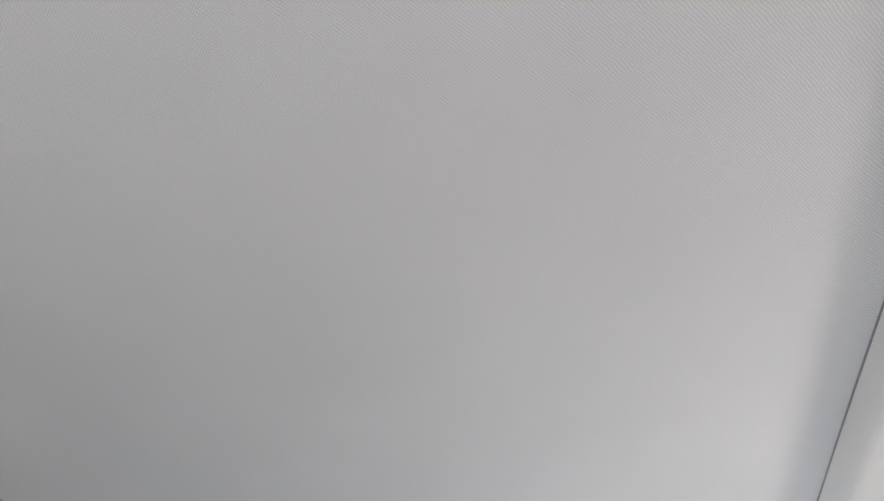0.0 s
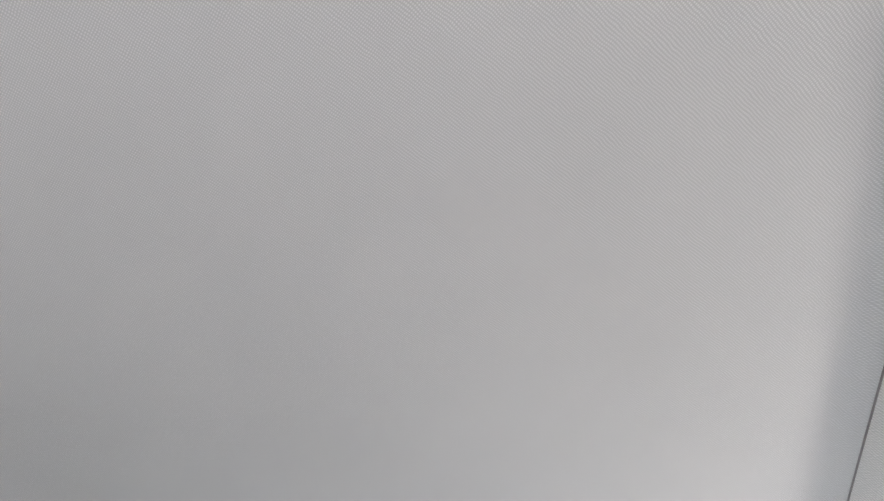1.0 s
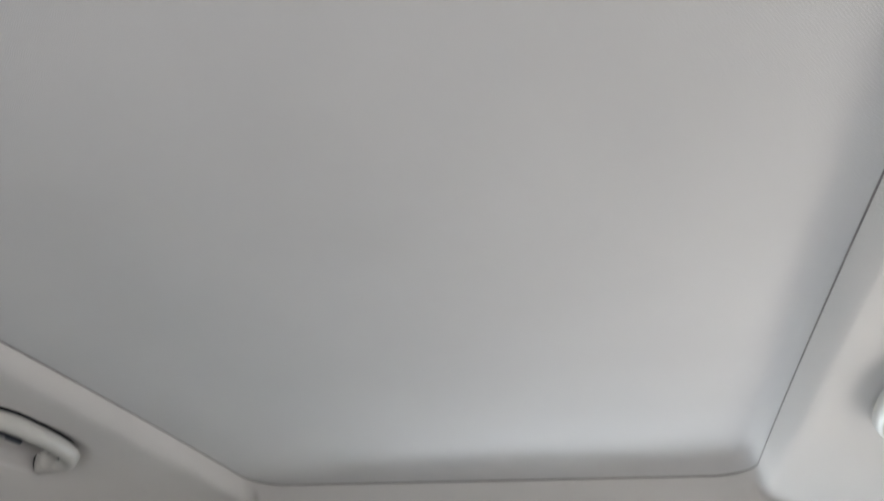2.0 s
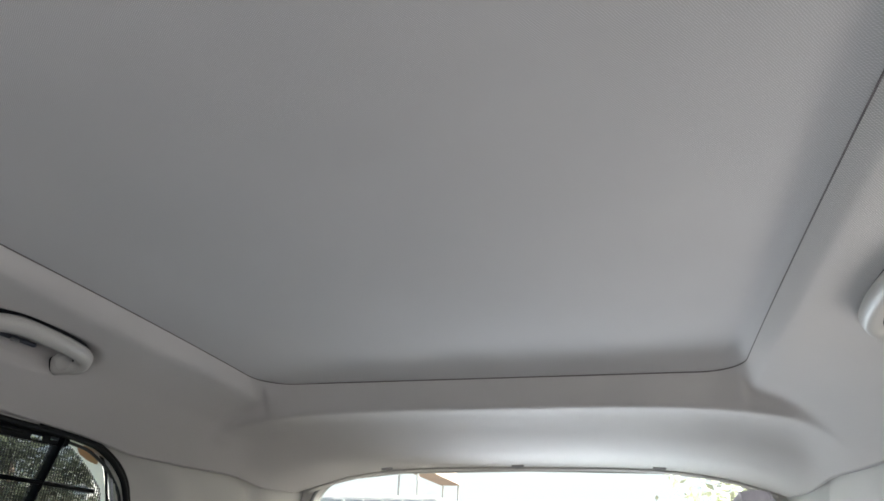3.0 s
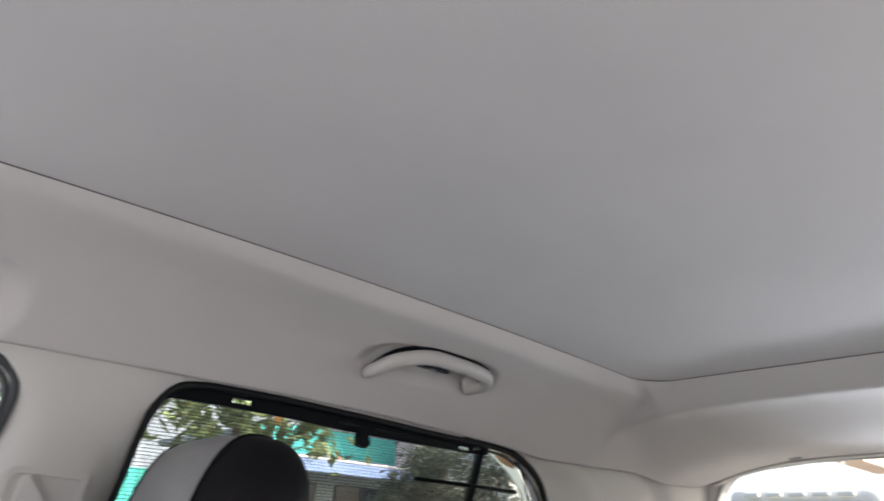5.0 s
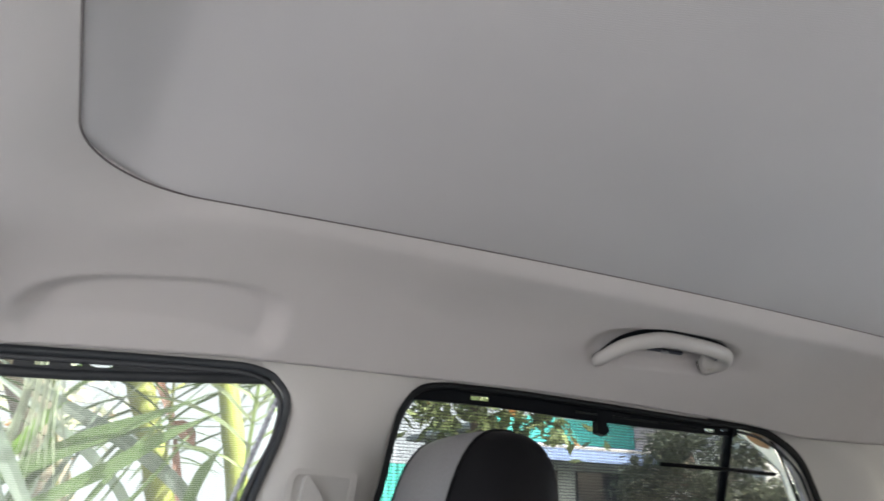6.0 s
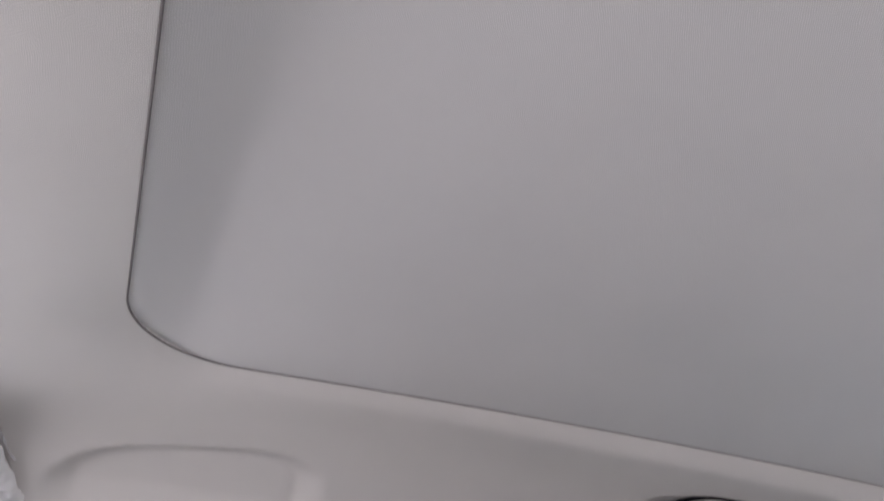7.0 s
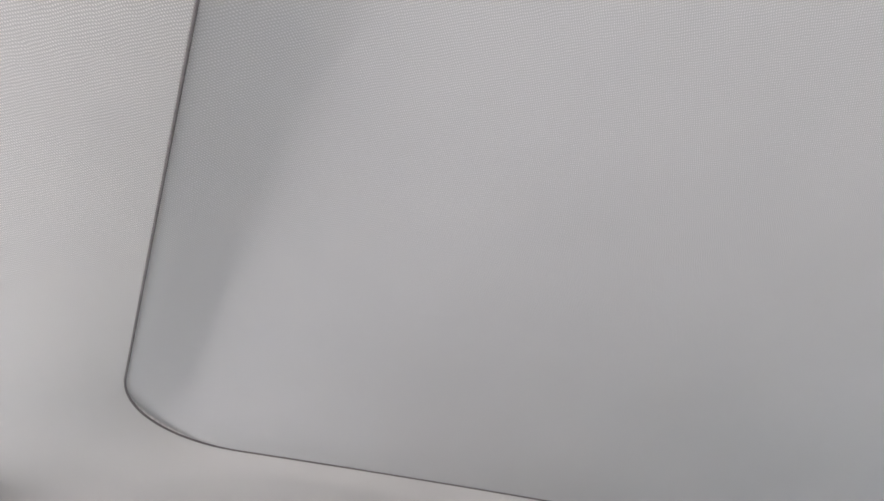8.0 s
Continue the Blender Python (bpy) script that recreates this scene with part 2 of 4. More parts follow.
def sweep(path, section, closed=False, up=(0, 0, 1), scale=None, caps=True):
    """Carry a closed section (list of 2D points) along a path; returns verts and faces."""
    n, k = len(path), len(section)
    verts = []
    for i, p in enumerate(path):
        p = Vector(p)
        a = Vector(path[(i - 1) % n] if closed or i else path[0])
        b = Vector(path[(i + 1) % n] if closed or i < n - 1 else path[-1])
        t = (b - a).normalized()
        s = Vector(up).cross(t)
        s = s.normalized() if s.length > 1e-6 else Vector((1, 0, 0))
        w = t.cross(s)
        f = scale[i] if scale else 1.0
        verts += [p + s * (x * f) + w * (y * f) for x, y in section]
    faces = []
    for i in range(n if closed else n - 1):
        for j in range(k):
            a, b = i * k, ((i + 1) % n) * k
            faces.append((a + j, a + (j + 1) % k, b + (j + 1) % k, b + j))
    if caps and not closed:
        faces += [tuple(range(k))[::-1], tuple((n - 1) * k + j for j in range(k))]
    return verts, faces


def oval(rx, ry, n=12, power=2.0):
    out = []
    for i in range(n):
        a = 2 * math.pi * i / n
        c, s = math.cos(a), math.sin(a)
        out.append((rx * math.copysign(abs(c) ** (2 / power), c), ry * math.copysign(abs(s) ** (2 / power), s)))
    return out


def smooth_path(points, steps=8):
    """Catmull-Rom curve through the points."""
    pts = [Vector(p) for p in points]
    pts = [pts[0] * 2 - pts[1]] + pts + [pts[-1] * 2 - pts[-2]]
    out = []
    for i in range(1, len(pts) - 2):
        a, b, c, d = pts[i - 1:i + 3]
        for k in range(steps):
            t = k / steps
            out.append(0.5 * (2 * b + (c - a) * t + (2 * a - 5 * b + 4 * c - d) * t * t + (3 * b - a - 3 * c + d) * t ** 3))
    out.append(pts[-2])
    return out


# ---- the roof lining with its large opening ----
HALF, FRONT_EDGE, LEN, EDGE_Z, ARCH = 0.40, 0.013, 1.246, 1.400, 0.0117     # opening of the sunroof
SIDE, FRONT_Y, REAR_Y = 0.585, -0.36, 1.69               # where the lining ends


def smoothstep(a, b, x):
    t = min(1, max(0, (x - a) / (b - a)))
    return t * t * (3 - 2 * t)


def arch(y):
    y = min(max(y, -0.05), LEN + 0.05)
    return EDGE_Z + ARCH * 4 * y * (LEN - y) / LEN ** 2


def ring_points(x_half, y0, y1, r0, r1, n_side=330, n_end=150, n_arc=26):
    """Rounded rectangle, anticlockwise from the left side; with the share of the side in each point, and its end (-1 front, 1 rear)."""
    out = []
    for i in range(n_side):                     # left, from front to rear
        t = i / n_side
        out.append((-x_half, y0 + r0 + (y1 - r1 - y0 - r0) * t, 1.0, 0))
    for i in range(n_arc):                      # rear left
        a = math.pi / 2 * i / n_arc
        out.append((-x_half + r1 - r1 * math.cos(a), y1 - r1 + r1 * math.sin(a), math.cos(a) ** 2, 1))
    for i in range(n_end):
        t = i / n_end
        out.append((-x_half + r1 + (2 * x_half - 2 * r1) * t, y1, 0.0, 1))
    for i in range(n_arc):
        a = math.pi / 2 * i / n_arc
        out.append((x_half - r1 + r1 * math.sin(a), y1 - r1 + r1 * math.cos(a), math.sin(a) ** 2, 1))
    for i in range(n_side):
        t = i / n_side
        out.append((x_half, y1 - r1 - (y1 - r1 - y0 - r0) * t, 1.0, 0))
    for i in range(n_arc):
        a = math.pi / 2 * i / n_arc
        out.append((x_half - r0 + r0 * math.cos(a), y0 + r0 - r0 * math.sin(a), math.cos(a) ** 2, -1))
    for i in range(n_end):
        t = i / n_end
        out.append((x_half - r0 - (2 * x_half - 2 * r0) * t, y0, 0.0, -1))
    for i in range(n_arc):
        a = math.pi / 2 * i / n_arc
        out.append((-x_half + r0 - r0 * math.sin(a), y0 + r0 - r0 * math.cos(a), math.sin(a) ** 2, -1))
    return out


def side_edge_z(y):
    """Height of the lining's lower edge along the doors."""
    ys = (-0.4, -0.1, 0.0, 0.14, 0.24, 0.62, 0.80, 1.04, 1.10, 1.15, 1.3, 1.5, 2.0)
    zs = (1.262, 1.280, 1.285, 1.290, 1.294, 1.296, 1.292, 1.281, 1.274, 1.266, 1.264, 1.266, 1.266)
    return sum(float(np.interp(y + d, ys, zs)) for d in (-0.02, -0.01, 0, 0.01, 0.02)) / 5


def profile(knots, u, ease=0.055):
    """The profile with its bends eased: tightly at the lip, more and more beyond it."""
    xs, ys = zip(*knots)
    w = ease + 0.10 * smoothstep(0.05, 0.5, u)
    return sum(float(np.interp(u + d * w, xs, ys)) for d in (-1, -0.67, -0.33, 0, 0.33, 0.67, 1)) / 7


SIDE_PROFILE = [(-0.1, -0.35), (0, 0), (0.03, 0.115), (0.07, 0.175), (0.14, 0.210), (0.26, 0.245), (0.42, 0.305), (0.70, 0.55), (1, 1), (1.2, 1.35)]
SIDE_SOFT = [(-0.1, -0.08), (0, 0), (0.10, 0.08), (0.45, 0.28), (0.70, 0.54), (1, 1), (1.2, 1.35)]     # towards the front the lip dies out
REAR_PROFILE = [(-0.1, -0.46), (0, 0), (0.095, 0.48), (0.19, 0.48), (0.27, 0.53), (0.36, 0.68), (0.49, 0.93), (0.58, 0.985), (1, 1.0), (1.2, 1.0)]
FRONT_PROFILE = [(-0.1, -0.16), (0, 0), (0.08, 0.13), (0.2, 0.25), (0.5, 0.48), (1, 1), (1.2, 1.3)]
INNER = ring_points(HALF, FRONT_EDGE, LEN, 0.113, 0.062)
OUTER = ring_points(SIDE, FRONT_Y, REAR_Y, 0.15, 0.07)
# the profiles of sides and ends run into one another over a long way round each corner
_share = np.array([p[2] for p in INNER])
_kernel = np.hanning(151) / np.hanning(151).sum()
SHARE = np.convolve(np.concatenate([_share[-75:], _share, _share[:75]]), _kernel, mode="valid").tolist()


def dent(y, z, cy, cz, hy, hz, power, soft):
    r = (abs((y - cy) / hy) ** power + abs((z - cz) / hz) ** power) ** (1 / power)
    return 1 - smoothstep(1 - soft, 1 + soft, r)


def corner_z(x, y):
    """The lower of the side's and the rear header's heights, run into one another."""
    wide = SIDE * (1 - 0.13 * smoothstep(1.0, REAR_Y, y))
    us, ue = (abs(x) - HALF) / (wide - HALF), (y - LEN) / (REAR_Y - LEN)
    gs = profile(SIDE_PROFILE, us) - profile(SIDE_PROFILE, 0) * (1 - max(0, us))
    ge = profile(REAR_PROFILE, ue, 0.010) - profile(REAR_PROFILE, 0, 0.010) * (1 - max(0, ue))
    top = arch(min(y, LEN))
    side = top + (side_edge_z(y) - top) * gs
    rear = EDGE_Z + (1.312 - 0.040 * min(1.3, abs(x) / 0.47) ** 4 - EDGE_Z) * ge
    blend = 0.0055 + 0.0095 * smoothstep(0.05, 0.18, math.hypot(max(0, abs(x) - HALF + 0.05), max(0, y - LEN + 0.05)))
    low = min(side, rear)
    return low - blend * math.log(1 + math.exp(-abs(side - rear) / blend))


def lining_point(i, u):
    (cx, cy, _, _), (ox, oy, _, _) = INNER[i], OUTER[i]
    share, end = SHARE[i], (1 if cy > LEN / 2 else -1)
    narrow = 1 - 0.13 * smoothstep(1.0, REAR_Y, oy)
    ox *= narrow
    x, y = cx + (ox - cx) * u, cy + (oy - cy) * u
    z_side = side_edge_z(oy)
    if end == 1:
        z_end = 1.312 - 0.040 * min(1.3, abs(ox) / 0.47) ** 4
        g_end = profile(REAR_PROFILE, u, 0.010) - profile(REAR_PROFILE, 0, 0.010) * (1 - u)
    else:
        z_end = 1.345 - 0.05 * min(1.2, abs(ox) / 0.5) ** 4
        g_end = profile(FRONT_PROFILE, u) - profile(FRONT_PROFILE, 0) * (1 - u)
    k = smoothstep(-0.05, 0.75, cy)
    g_side = k * (profile(SIDE_PROFILE, u) - profile(SIDE_PROFILE, 0) * (1 - u)) + (1 - k) * (profile(SIDE_SOFT, u) - profile(SIDE_SOFT, 0) * (1 - u))
    g = g_side * share + g_end * (1 - share)
    z_out = z_side * share + z_end * (1 - share)
    z0 = arch(cy)
    z = z0 * (1 - g) + z_out * g
    if end == 1:
        # towards the rear corners side and end meet in a soft valley
        c = smoothstep(0.95, 1.20, y)
        if c > 0:
            z += c * (corner_z(x, y) + (z0 - corner_z(cx, cy)) * (1 - smoothstep(0, 0.17, u)) - z)
    # pressed-in places: the oval where a second handle could sit, and the seats of the two handles
    depth = 0.0
    if x < 0:
        depth += 0.0155 * dent(y, z, 0.110, 1.311 + 0.09 * (y - 0.10), 0.130, 0.038, 3.0, 0.15) * smoothstep(1.282, 1.316, z)
    depth += 0.015 * dent(y, z, 0.800, 1.356, 0.116, 0.017, 3.0, 0.20)
    side = math.copysign(1, x)
    return (x + side * 0.6 * depth, y, z + 0.8 * depth)


def build_lining():
    us = sorted(set([round(k / 64, 4) for k in range(65)] + [0.004, 0.008, 0.012, 0.02, 0.025, 0.036, 0.041, 0.052, 0.057, 0.068, 0.08, 0.088, 0.10, 0.105, 0.117]))
    n = len(INNER)
    rows_ = [[(c[0], c[1], arch(c[1]) + 0.010) for c in INNER]]
    rows_ += [[lining_point(i, u) for i in range(n)] for u in us]
    last = rows_[-1]
    rows_.append([(x * 1.012, y + (0.012 if y > 1.5 else -0.012 if y < -0.2 else 0), z + 0.012) for x, y, z in last])
    # upper skin, so that the lining has a body
    rows_.append([(x * 1.01, y, max(z + 0.03, 1.36)) for x, y, z in last])
    rows_.append([(c[0] * 1.03, c[1], arch(c[1]) + 0.035) for c in INNER])
    verts = [v for r in rows_ for v in r]
    ob = mesh_object("ceiling", verts, grid_faces(len(rows_), n, wrap=True), HEADLINER)
    return tagged(ob, "light grey knitted cloth headliner with a large sunroof opening", "ceiling", kind="structure")


build_lining()


def climb(d, width):
    """Even slope from the edge, rounded off where it meets the level cloth."""
    return sum(min(1.0, max(0.0, (d - 0.002 + k * 0.003) / width)) for k in range(-3, 4)) / 7


def swell(d, width):
    """Steepest at the edge itself and easing off inwards."""
    return 1 - (1 - min(1.0, max(0.0, (d - 0.001) / width))) ** 2.4


def build_shade():
    t = thing("sunroof_shade", "closed grey cloth sunshade filling the sunroof opening", "sunshade", at=(0, 0, EDGE_Z))
    nx, ny, over = 161, 211, 0.02
    verts = []
    for j in range(ny):
        y = -over + (LEN + 2 * over) * j / (ny - 1)
        for i in range(nx):
            x = -HALF - over + (2 * HALF + 2 * over) * i / (nx - 1)
            # the cloth climbs quickly away from the front, rear and driver's edges and less from the other side
            left, right, front, rear = x + HALF, HALF - x, y - FRONT_EDGE, LEN - y
            near = 1 - smoothstep(0.05, 0.40, y)
            side = near * climb(left, 0.09) * (0.40 + 0.60 * climb(left, 0.40)) + (1 - near) * (0.62 * climb(left, 0.15) + 0.38 * climb(left, 0.40))
            rim = climb(front, 0.052) * swell(right, 0.024) * swell(rear, 0.075)
            a, b = x - (HALF - 0.062), y - (LEN - 0.062)
            if a > 0 and b > 0:                 # round the rear corner
                rim = swell(0.062 - math.hypot(a, b), 0.024 + 0.051 * b / (a + b))
            rise = (0.034 - 0.013 * smoothstep(0.08, 0.55, y)) * rim * side
            verts.append((x, y, arch(y) + 0.0006 + rise - EDGE_Z))
    mesh_object("cloth", verts, grid_faces(ny, nx), SHADE, t)
    # thin dark tube added as the line of shade where cloth meets lining
    path = [(c[0], c[1], arch(c[1]) + 0.0005 - EDGE_Z) for c in INNER]
    v, f = sweep(path, oval(0.0010, 0.0010, 8), closed=True)
    mesh_object("seal", v, f, EDGE_SHADE, t, "thin dark line imitating the shade along the edge")
    return t


build_shade()

# ---- body round the cabin ----
WALL_IN, WALL_OUT = 0.600, 0.622
FRONT_WINDOW = [(-0.62, 0.97), (-0.36, 1.224), (-0.10, 1.274), (0.024, 1.280), (0.147, 1.285), (0.222, 1.287), (0.253, 1.280), (0.271, 1.263), (0.275, 1.243), (0.269, 1.207), (0.249, 1.152), (0.196, 0.97)]
REAR_WINDOW = [(0.345, 0.97), (0.402, 1.157), (0.413, 1.210), (0.424, 1.252), (0.437, 1.274), (0.457, 1.286), (0.49, 1.291), (0.61, 1.291), (0.78, 1.286), (0.927, 1.280),
               (1.04, 1.278), (1.096, 1.272), (1.143, 1.253), (1.175, 1.228), (1.191, 1.199), (1.215, 1.13), (1.26, 0.97)]


def side_at(s):
    return lambda a, b, d: (s * (WALL_IN + d), a, b)


def side_wall(s, name):
    outer = [(-1.0, 0.22), (-1.0, 0.95), (-0.45, 1.32), (-0.1, 1.44), (1.2, 1.44), (1.78, 1.34), (1.95, 0.95), (1.95, 0.22)]
    holes = [rounded(FRONT_WINDOW, 0.015), rounded(REAR_WINDOW, 0.015)]
    ob = part(name, plate(outer, holes, side_at(s), WALL_OUT - WALL_IN), TRIM)
    return tagged(ob, "light grey plastic side trim of the car", "wall", kind="structure")


side_wall(-1, "wall_left")
side_wall(1, "wall_right")

# unseen dark panels below the windows, added to cut light bouncing in the cabin
DARK_PANEL = mottled(material("dark_panel", (0.05, 0.05, 0.052), 0.55), (0.05, 0.05, 0.052), 0.1, 6, 500, 0.3, 0.0006)
for s, name in ((-1, "wall_left_lower"), (1, "wall_right_lower")):
    xs = sorted((s * 0.560, s * 0.597))
    tagged(part(name, box((xs[0], -0.95, 0.23), (xs[1], 1.62, 0.945), 0.015), DARK_PANEL), "unseen dark grey lower door panel, added to cut bounced light", "wall", kind="structure")
tagged(part("floor", box((-0.66, -1.0, 0.17), (0.66, 1.95, 0.22), 0.01), CARPET), "grey carpeted car floor", "floor", kind="structure")
roof = box((-0.655, -0.42, 1.452), (0.655, 1.80, 1.475), 0.01)
tagged(part("roof", roof, BODY), "painted outer roof of the car", "roof", kind="structure")


def end_plate(y, d_sign, outer, hole, name, label, thick):
    ob = part(name, plate(outer, [hole] if hole else [], lambda a, b, d: (a, y + d_sign * d, b), thick), TRIM)
    return tagged(ob, label, "wall", kind="structure")


TAIL = [(-0.60, 0.98), (-0.487, 1.262), (-0.455, 1.288), (-0.30, 1.305), (0.0, 1.311), (0.30, 1.306), (0.43, 1.289), (0.496, 1.250), (0.58, 0.98)]
end_plate(1.70, 1, [(-0.66, 0.22), (-0.66, 1.30), (-0.5, 1.44), (0.5, 1.44), (0.66, 1.30), (0.66, 0.22)], rounded(TAIL, 0.02), "wall_rear", "light grey tailgate trim round the rear window", 0.05)
# windscreen end: low plain wall and the sloping glass above it
end_plate(-0.98, -1, [(-0.66, 0.22), (-0.66, 0.95), (0.66, 0.95), (0.66, 0.22)], None, "wall_front", "plain grey wall below the windscreen", 0.05)


def window_seal(name, poly, s, radius, size, x, mat_, label, parent):
    pts = rounded(poly, radius)
    v, f = sweep([(s * x, p[0], p[1]) for p in pts], oval(size[0], size[1], 10), closed=True, up=(1, 0, 0))
    return mesh_object(name, v, f, mat_, parent, label)


def shrink(poly, d):
    cx, cz = sum(p[0] for p in poly) / len(poly), sum(p[1] for p in poly) / len(poly)
    return [(p[0] + d * (1 if p[0] < cx else -1), p[1] + d * (1 if p[1] < cz else -1)) for p in poly]


def quarter_frame(t, s):
    """Frame of the small rear quarter of the glass: frosted band, black, grey and bright strips, thick seal."""
    inner = [(1.046, 1.272), (1.080, 1.254), (1.110, 1.235), (1.139, 1.211), (1.147, 1.19), (1.162, 1.13), (1.196, 0.985)]
    outer = [(1.217, 0.985), (1.183, 1.13), (1.165, 1.187), (1.152, 1.218), (1.142, 1.240), (1.128, 1.258), (1.113, 1.268), (1.093, 1.276), (1.060, 1.280)]
    part("frosted_band", plate(inner + outer, [], lambda a, b, d: (s * (0.6158 + d), a, b), 0.0008), FROST, t, "milky white band on the glass")
    patch = rounded([(1.070, 1.2675), (1.087, 1.2725), (1.104, 1.270), (1.122, 1.258), (1.125, 1.247), (1.100, 1.251), (1.080, 1.258)], 0.005)
    part("tinted_patch", plate(patch, [], lambda a, b, d: (s * (0.6150 + d), a, b), 0.0006), FROST_TAN, t, "light brown patch on the glass")
    for name, x, size, mat_, label, pts in (
            ("black_strip", 0.6125, (0.002, 0.0028), RUBBER, "black strip", [(1.080, 1.279), (1.109, 1.272), (1.130, 1.257), (1.145, 1.237), (1.155, 1.211), (1.166, 1.185), (1.184, 1.13), (1.222, 0.985)]),
            ("grey_strip", 0.6115, (0.0025, 0.0042), CHANNEL, "mottled grey strip", [(1.100, 1.2765), (1.121, 1.267), (1.140, 1.252), (1.156, 1.232), (1.167, 1.207), (1.178, 1.184), (1.197, 1.13), (1.237, 0.985)]),
            ("bright_strip", 0.6085, (0.0012, 0.0011), TRIM, "thin light strip", [(1.100, 1.277), (1.131, 1.264), (1.153, 1.245), (1.169, 1.215), (1.186, 1.184), (1.205, 1.13), (1.246, 0.985)]),
            ("corner_seal", 0.600, (0.0050, 0.0050), RUBBER, "thick black rubber seal", [(0.97, 1.2825), (1.04, 1.281), (1.097, 1.275), (1.146, 1.256), (1.179, 1.230), (1.196, 1.199), (1.221, 1.13), (1.266, 0.975)])):
        v, f = sweep(smooth_path([Vector((s * x, a, b)) for a, b in pts], 5), oval(*size, 10), up=(1, 0, 0))
        mesh_object(name, v, f, mat_, t, label)


def side_window(name, poly, s, radius, label, seal_mat, glass):
    t = thing(name, label, "window", kind="structure", at=(s * 0.61, 0, 1.0))
    t.location = (0, 0, 0)
    window_seal("seal", poly, s, radius, (0.0048, 0.0045 if seal_mat is RUBBER else 0.0039), 0.599, seal_mat, "rubber seal", t)
    if seal_mat is SEAL_GREY:
        window_seal("inner_seal", shrink(poly, 0.006), s, radius, (0.0040, 0.0030), 0.6055, SEAL_LIP, "grey rubber lip", t)
        # ribbed channel that the glass slides in, along the rear upright
        line = [Vector((0, 0.264, 1.254)).lerp(Vector((0, 0.200, 1.06)), k / 96) for k in range(97)]
        v, f = sweep([Vector((s * 0.6125, p.y, p.z)) for p in line], oval(0.003, 0.0078, 8, 3), up=(1, 0, 0), scale=[1.0 if k % 4 < 2 else 0.78 for k in range(97)])
        mesh_object("glass_channel", v, f, CHANNEL, t, "ribbed grey glass channel", smooth=False)
    else:
        window_seal("inner_seal", shrink(poly, 0.006), s, radius, (0.0025, 0.003), 0.609, SEAL_GREY, "dark grey rubber lip", t)
        quarter_frame(t, s)
    pane = part("pane", plate(rounded(poly, radius), [], lambda a, b, d: (s * (0.6175 + d), a, b), 0.003), glass, t, "clear glass pane")
    pane.visible_shadow = False
    return t


side_window("window_1", FRONT_WINDOW, -1, 0.015, "front door window with dark grey rubber seal", SEAL_GREY, GLASS)
side_window("window_2", REAR_WINDOW, -1, 0.015, "rear door window with black rubber seal", RUBBER, GLASS_DARK)
side_window("window_3", FRONT_WINDOW, 1, 0.015, "front door window with dark grey rubber seal", SEAL_GREY, GLASS)
side_window("window_4", REAR_WINDOW, 1, 0.015, "rear door window with black rubber seal", RUBBER, GLASS_DARK)


def rear_window():
    t = thing("window_5", "rear window with grey seal, bright daylight outside", "window", kind="structure")
    pts = rounded(TAIL, 0.02)
    v, f = sweep([(p[0], 1.704, p[1]) for p in pts], oval(0.0035, 0.006, 10), closed=True, up=(0, 1, 0))
    mesh_object("seal", v, f, TAIL_SEAL, t, "dark grey rubber seal")
    pane = part("pane", plate(rounded(TAIL, 0.02), [], lambda a, b, d: (a, 1.735 + d, b), 0.004), GLASS, t, "clear glass pane")
    pane.visible_shadow = False


rear_window()


def windscreen():
    t = thing("window_6", "clear sloping windscreen", "window", kind="structure")
    foot, head, half = Vector((0, -1.0, 0.955)), Vector((0, -0.43, 1.44)), 0.598
    up = (head - foot).normalized()
    out = Vector((0, -up.z, up.y))

    def at(a, b, d):
        return foot + up * b + Vector((a, 0, 0)) + out * d

    size = (head - foot).length
    pane = part("pane", plate([(-half, 0), (-half + 0.05, size), (half - 0.05, size), (half, 0)], [], at, 0.005), GLASS, t, "clear glass pane")
    pane.visible_shadow = False
    for s in (-1, 1):
        edge = [at(s * (half - 0.05 * k), size * k, 0.0) for k in (0.0, 0.5, 1.0)]
        v, f = sweep(edge, oval(0.016, 0.012, 10), up=(1, 0, 0))
        mesh_object("frame", v, f, RUBBER, t, "black edge strip")
    return t


windscreen()


# ---- trim, handles and fittings ----
def edge_y(poly, z):
    """Where the upright edge of a window stands at the height z."""
    return float(np.interp(z, [p[1] for p in poly], [p[0] for p in poly]))


def b_pillar(s):
    nz, ny = 40, 26
    verts = []
    for j in range(nz):
        z = 0.96 + (1.300 - 0.96) * j / (nz - 1)
        zc = min(z, 1.243)
        grow = 0.045 * smoothstep(1.235, 1.300, z)
        a = edge_y(FRONT_WINDOW[:7:-1], zc) + 0.006 - grow
        b = edge_y(REAR_WINDOW[:5], zc) - 0.006 + grow
        for i in range(ny):
            t = i / (ny - 1)
            e = 1 - abs(2 * t - 1) ** 3.6
            verts.append((s * (0.6005 - (0.0125 + 0.0075 * (1 - smoothstep(1.19, 1.275, z))) * e), a + (b - a) * t, z))
    ob = mesh_object("b_pillar_trim", verts, grid_faces(nz, ny), TRIM)
    return tagged(ob, "smooth light grey plastic trim between the doors", "pillar trim", "pillar trims")


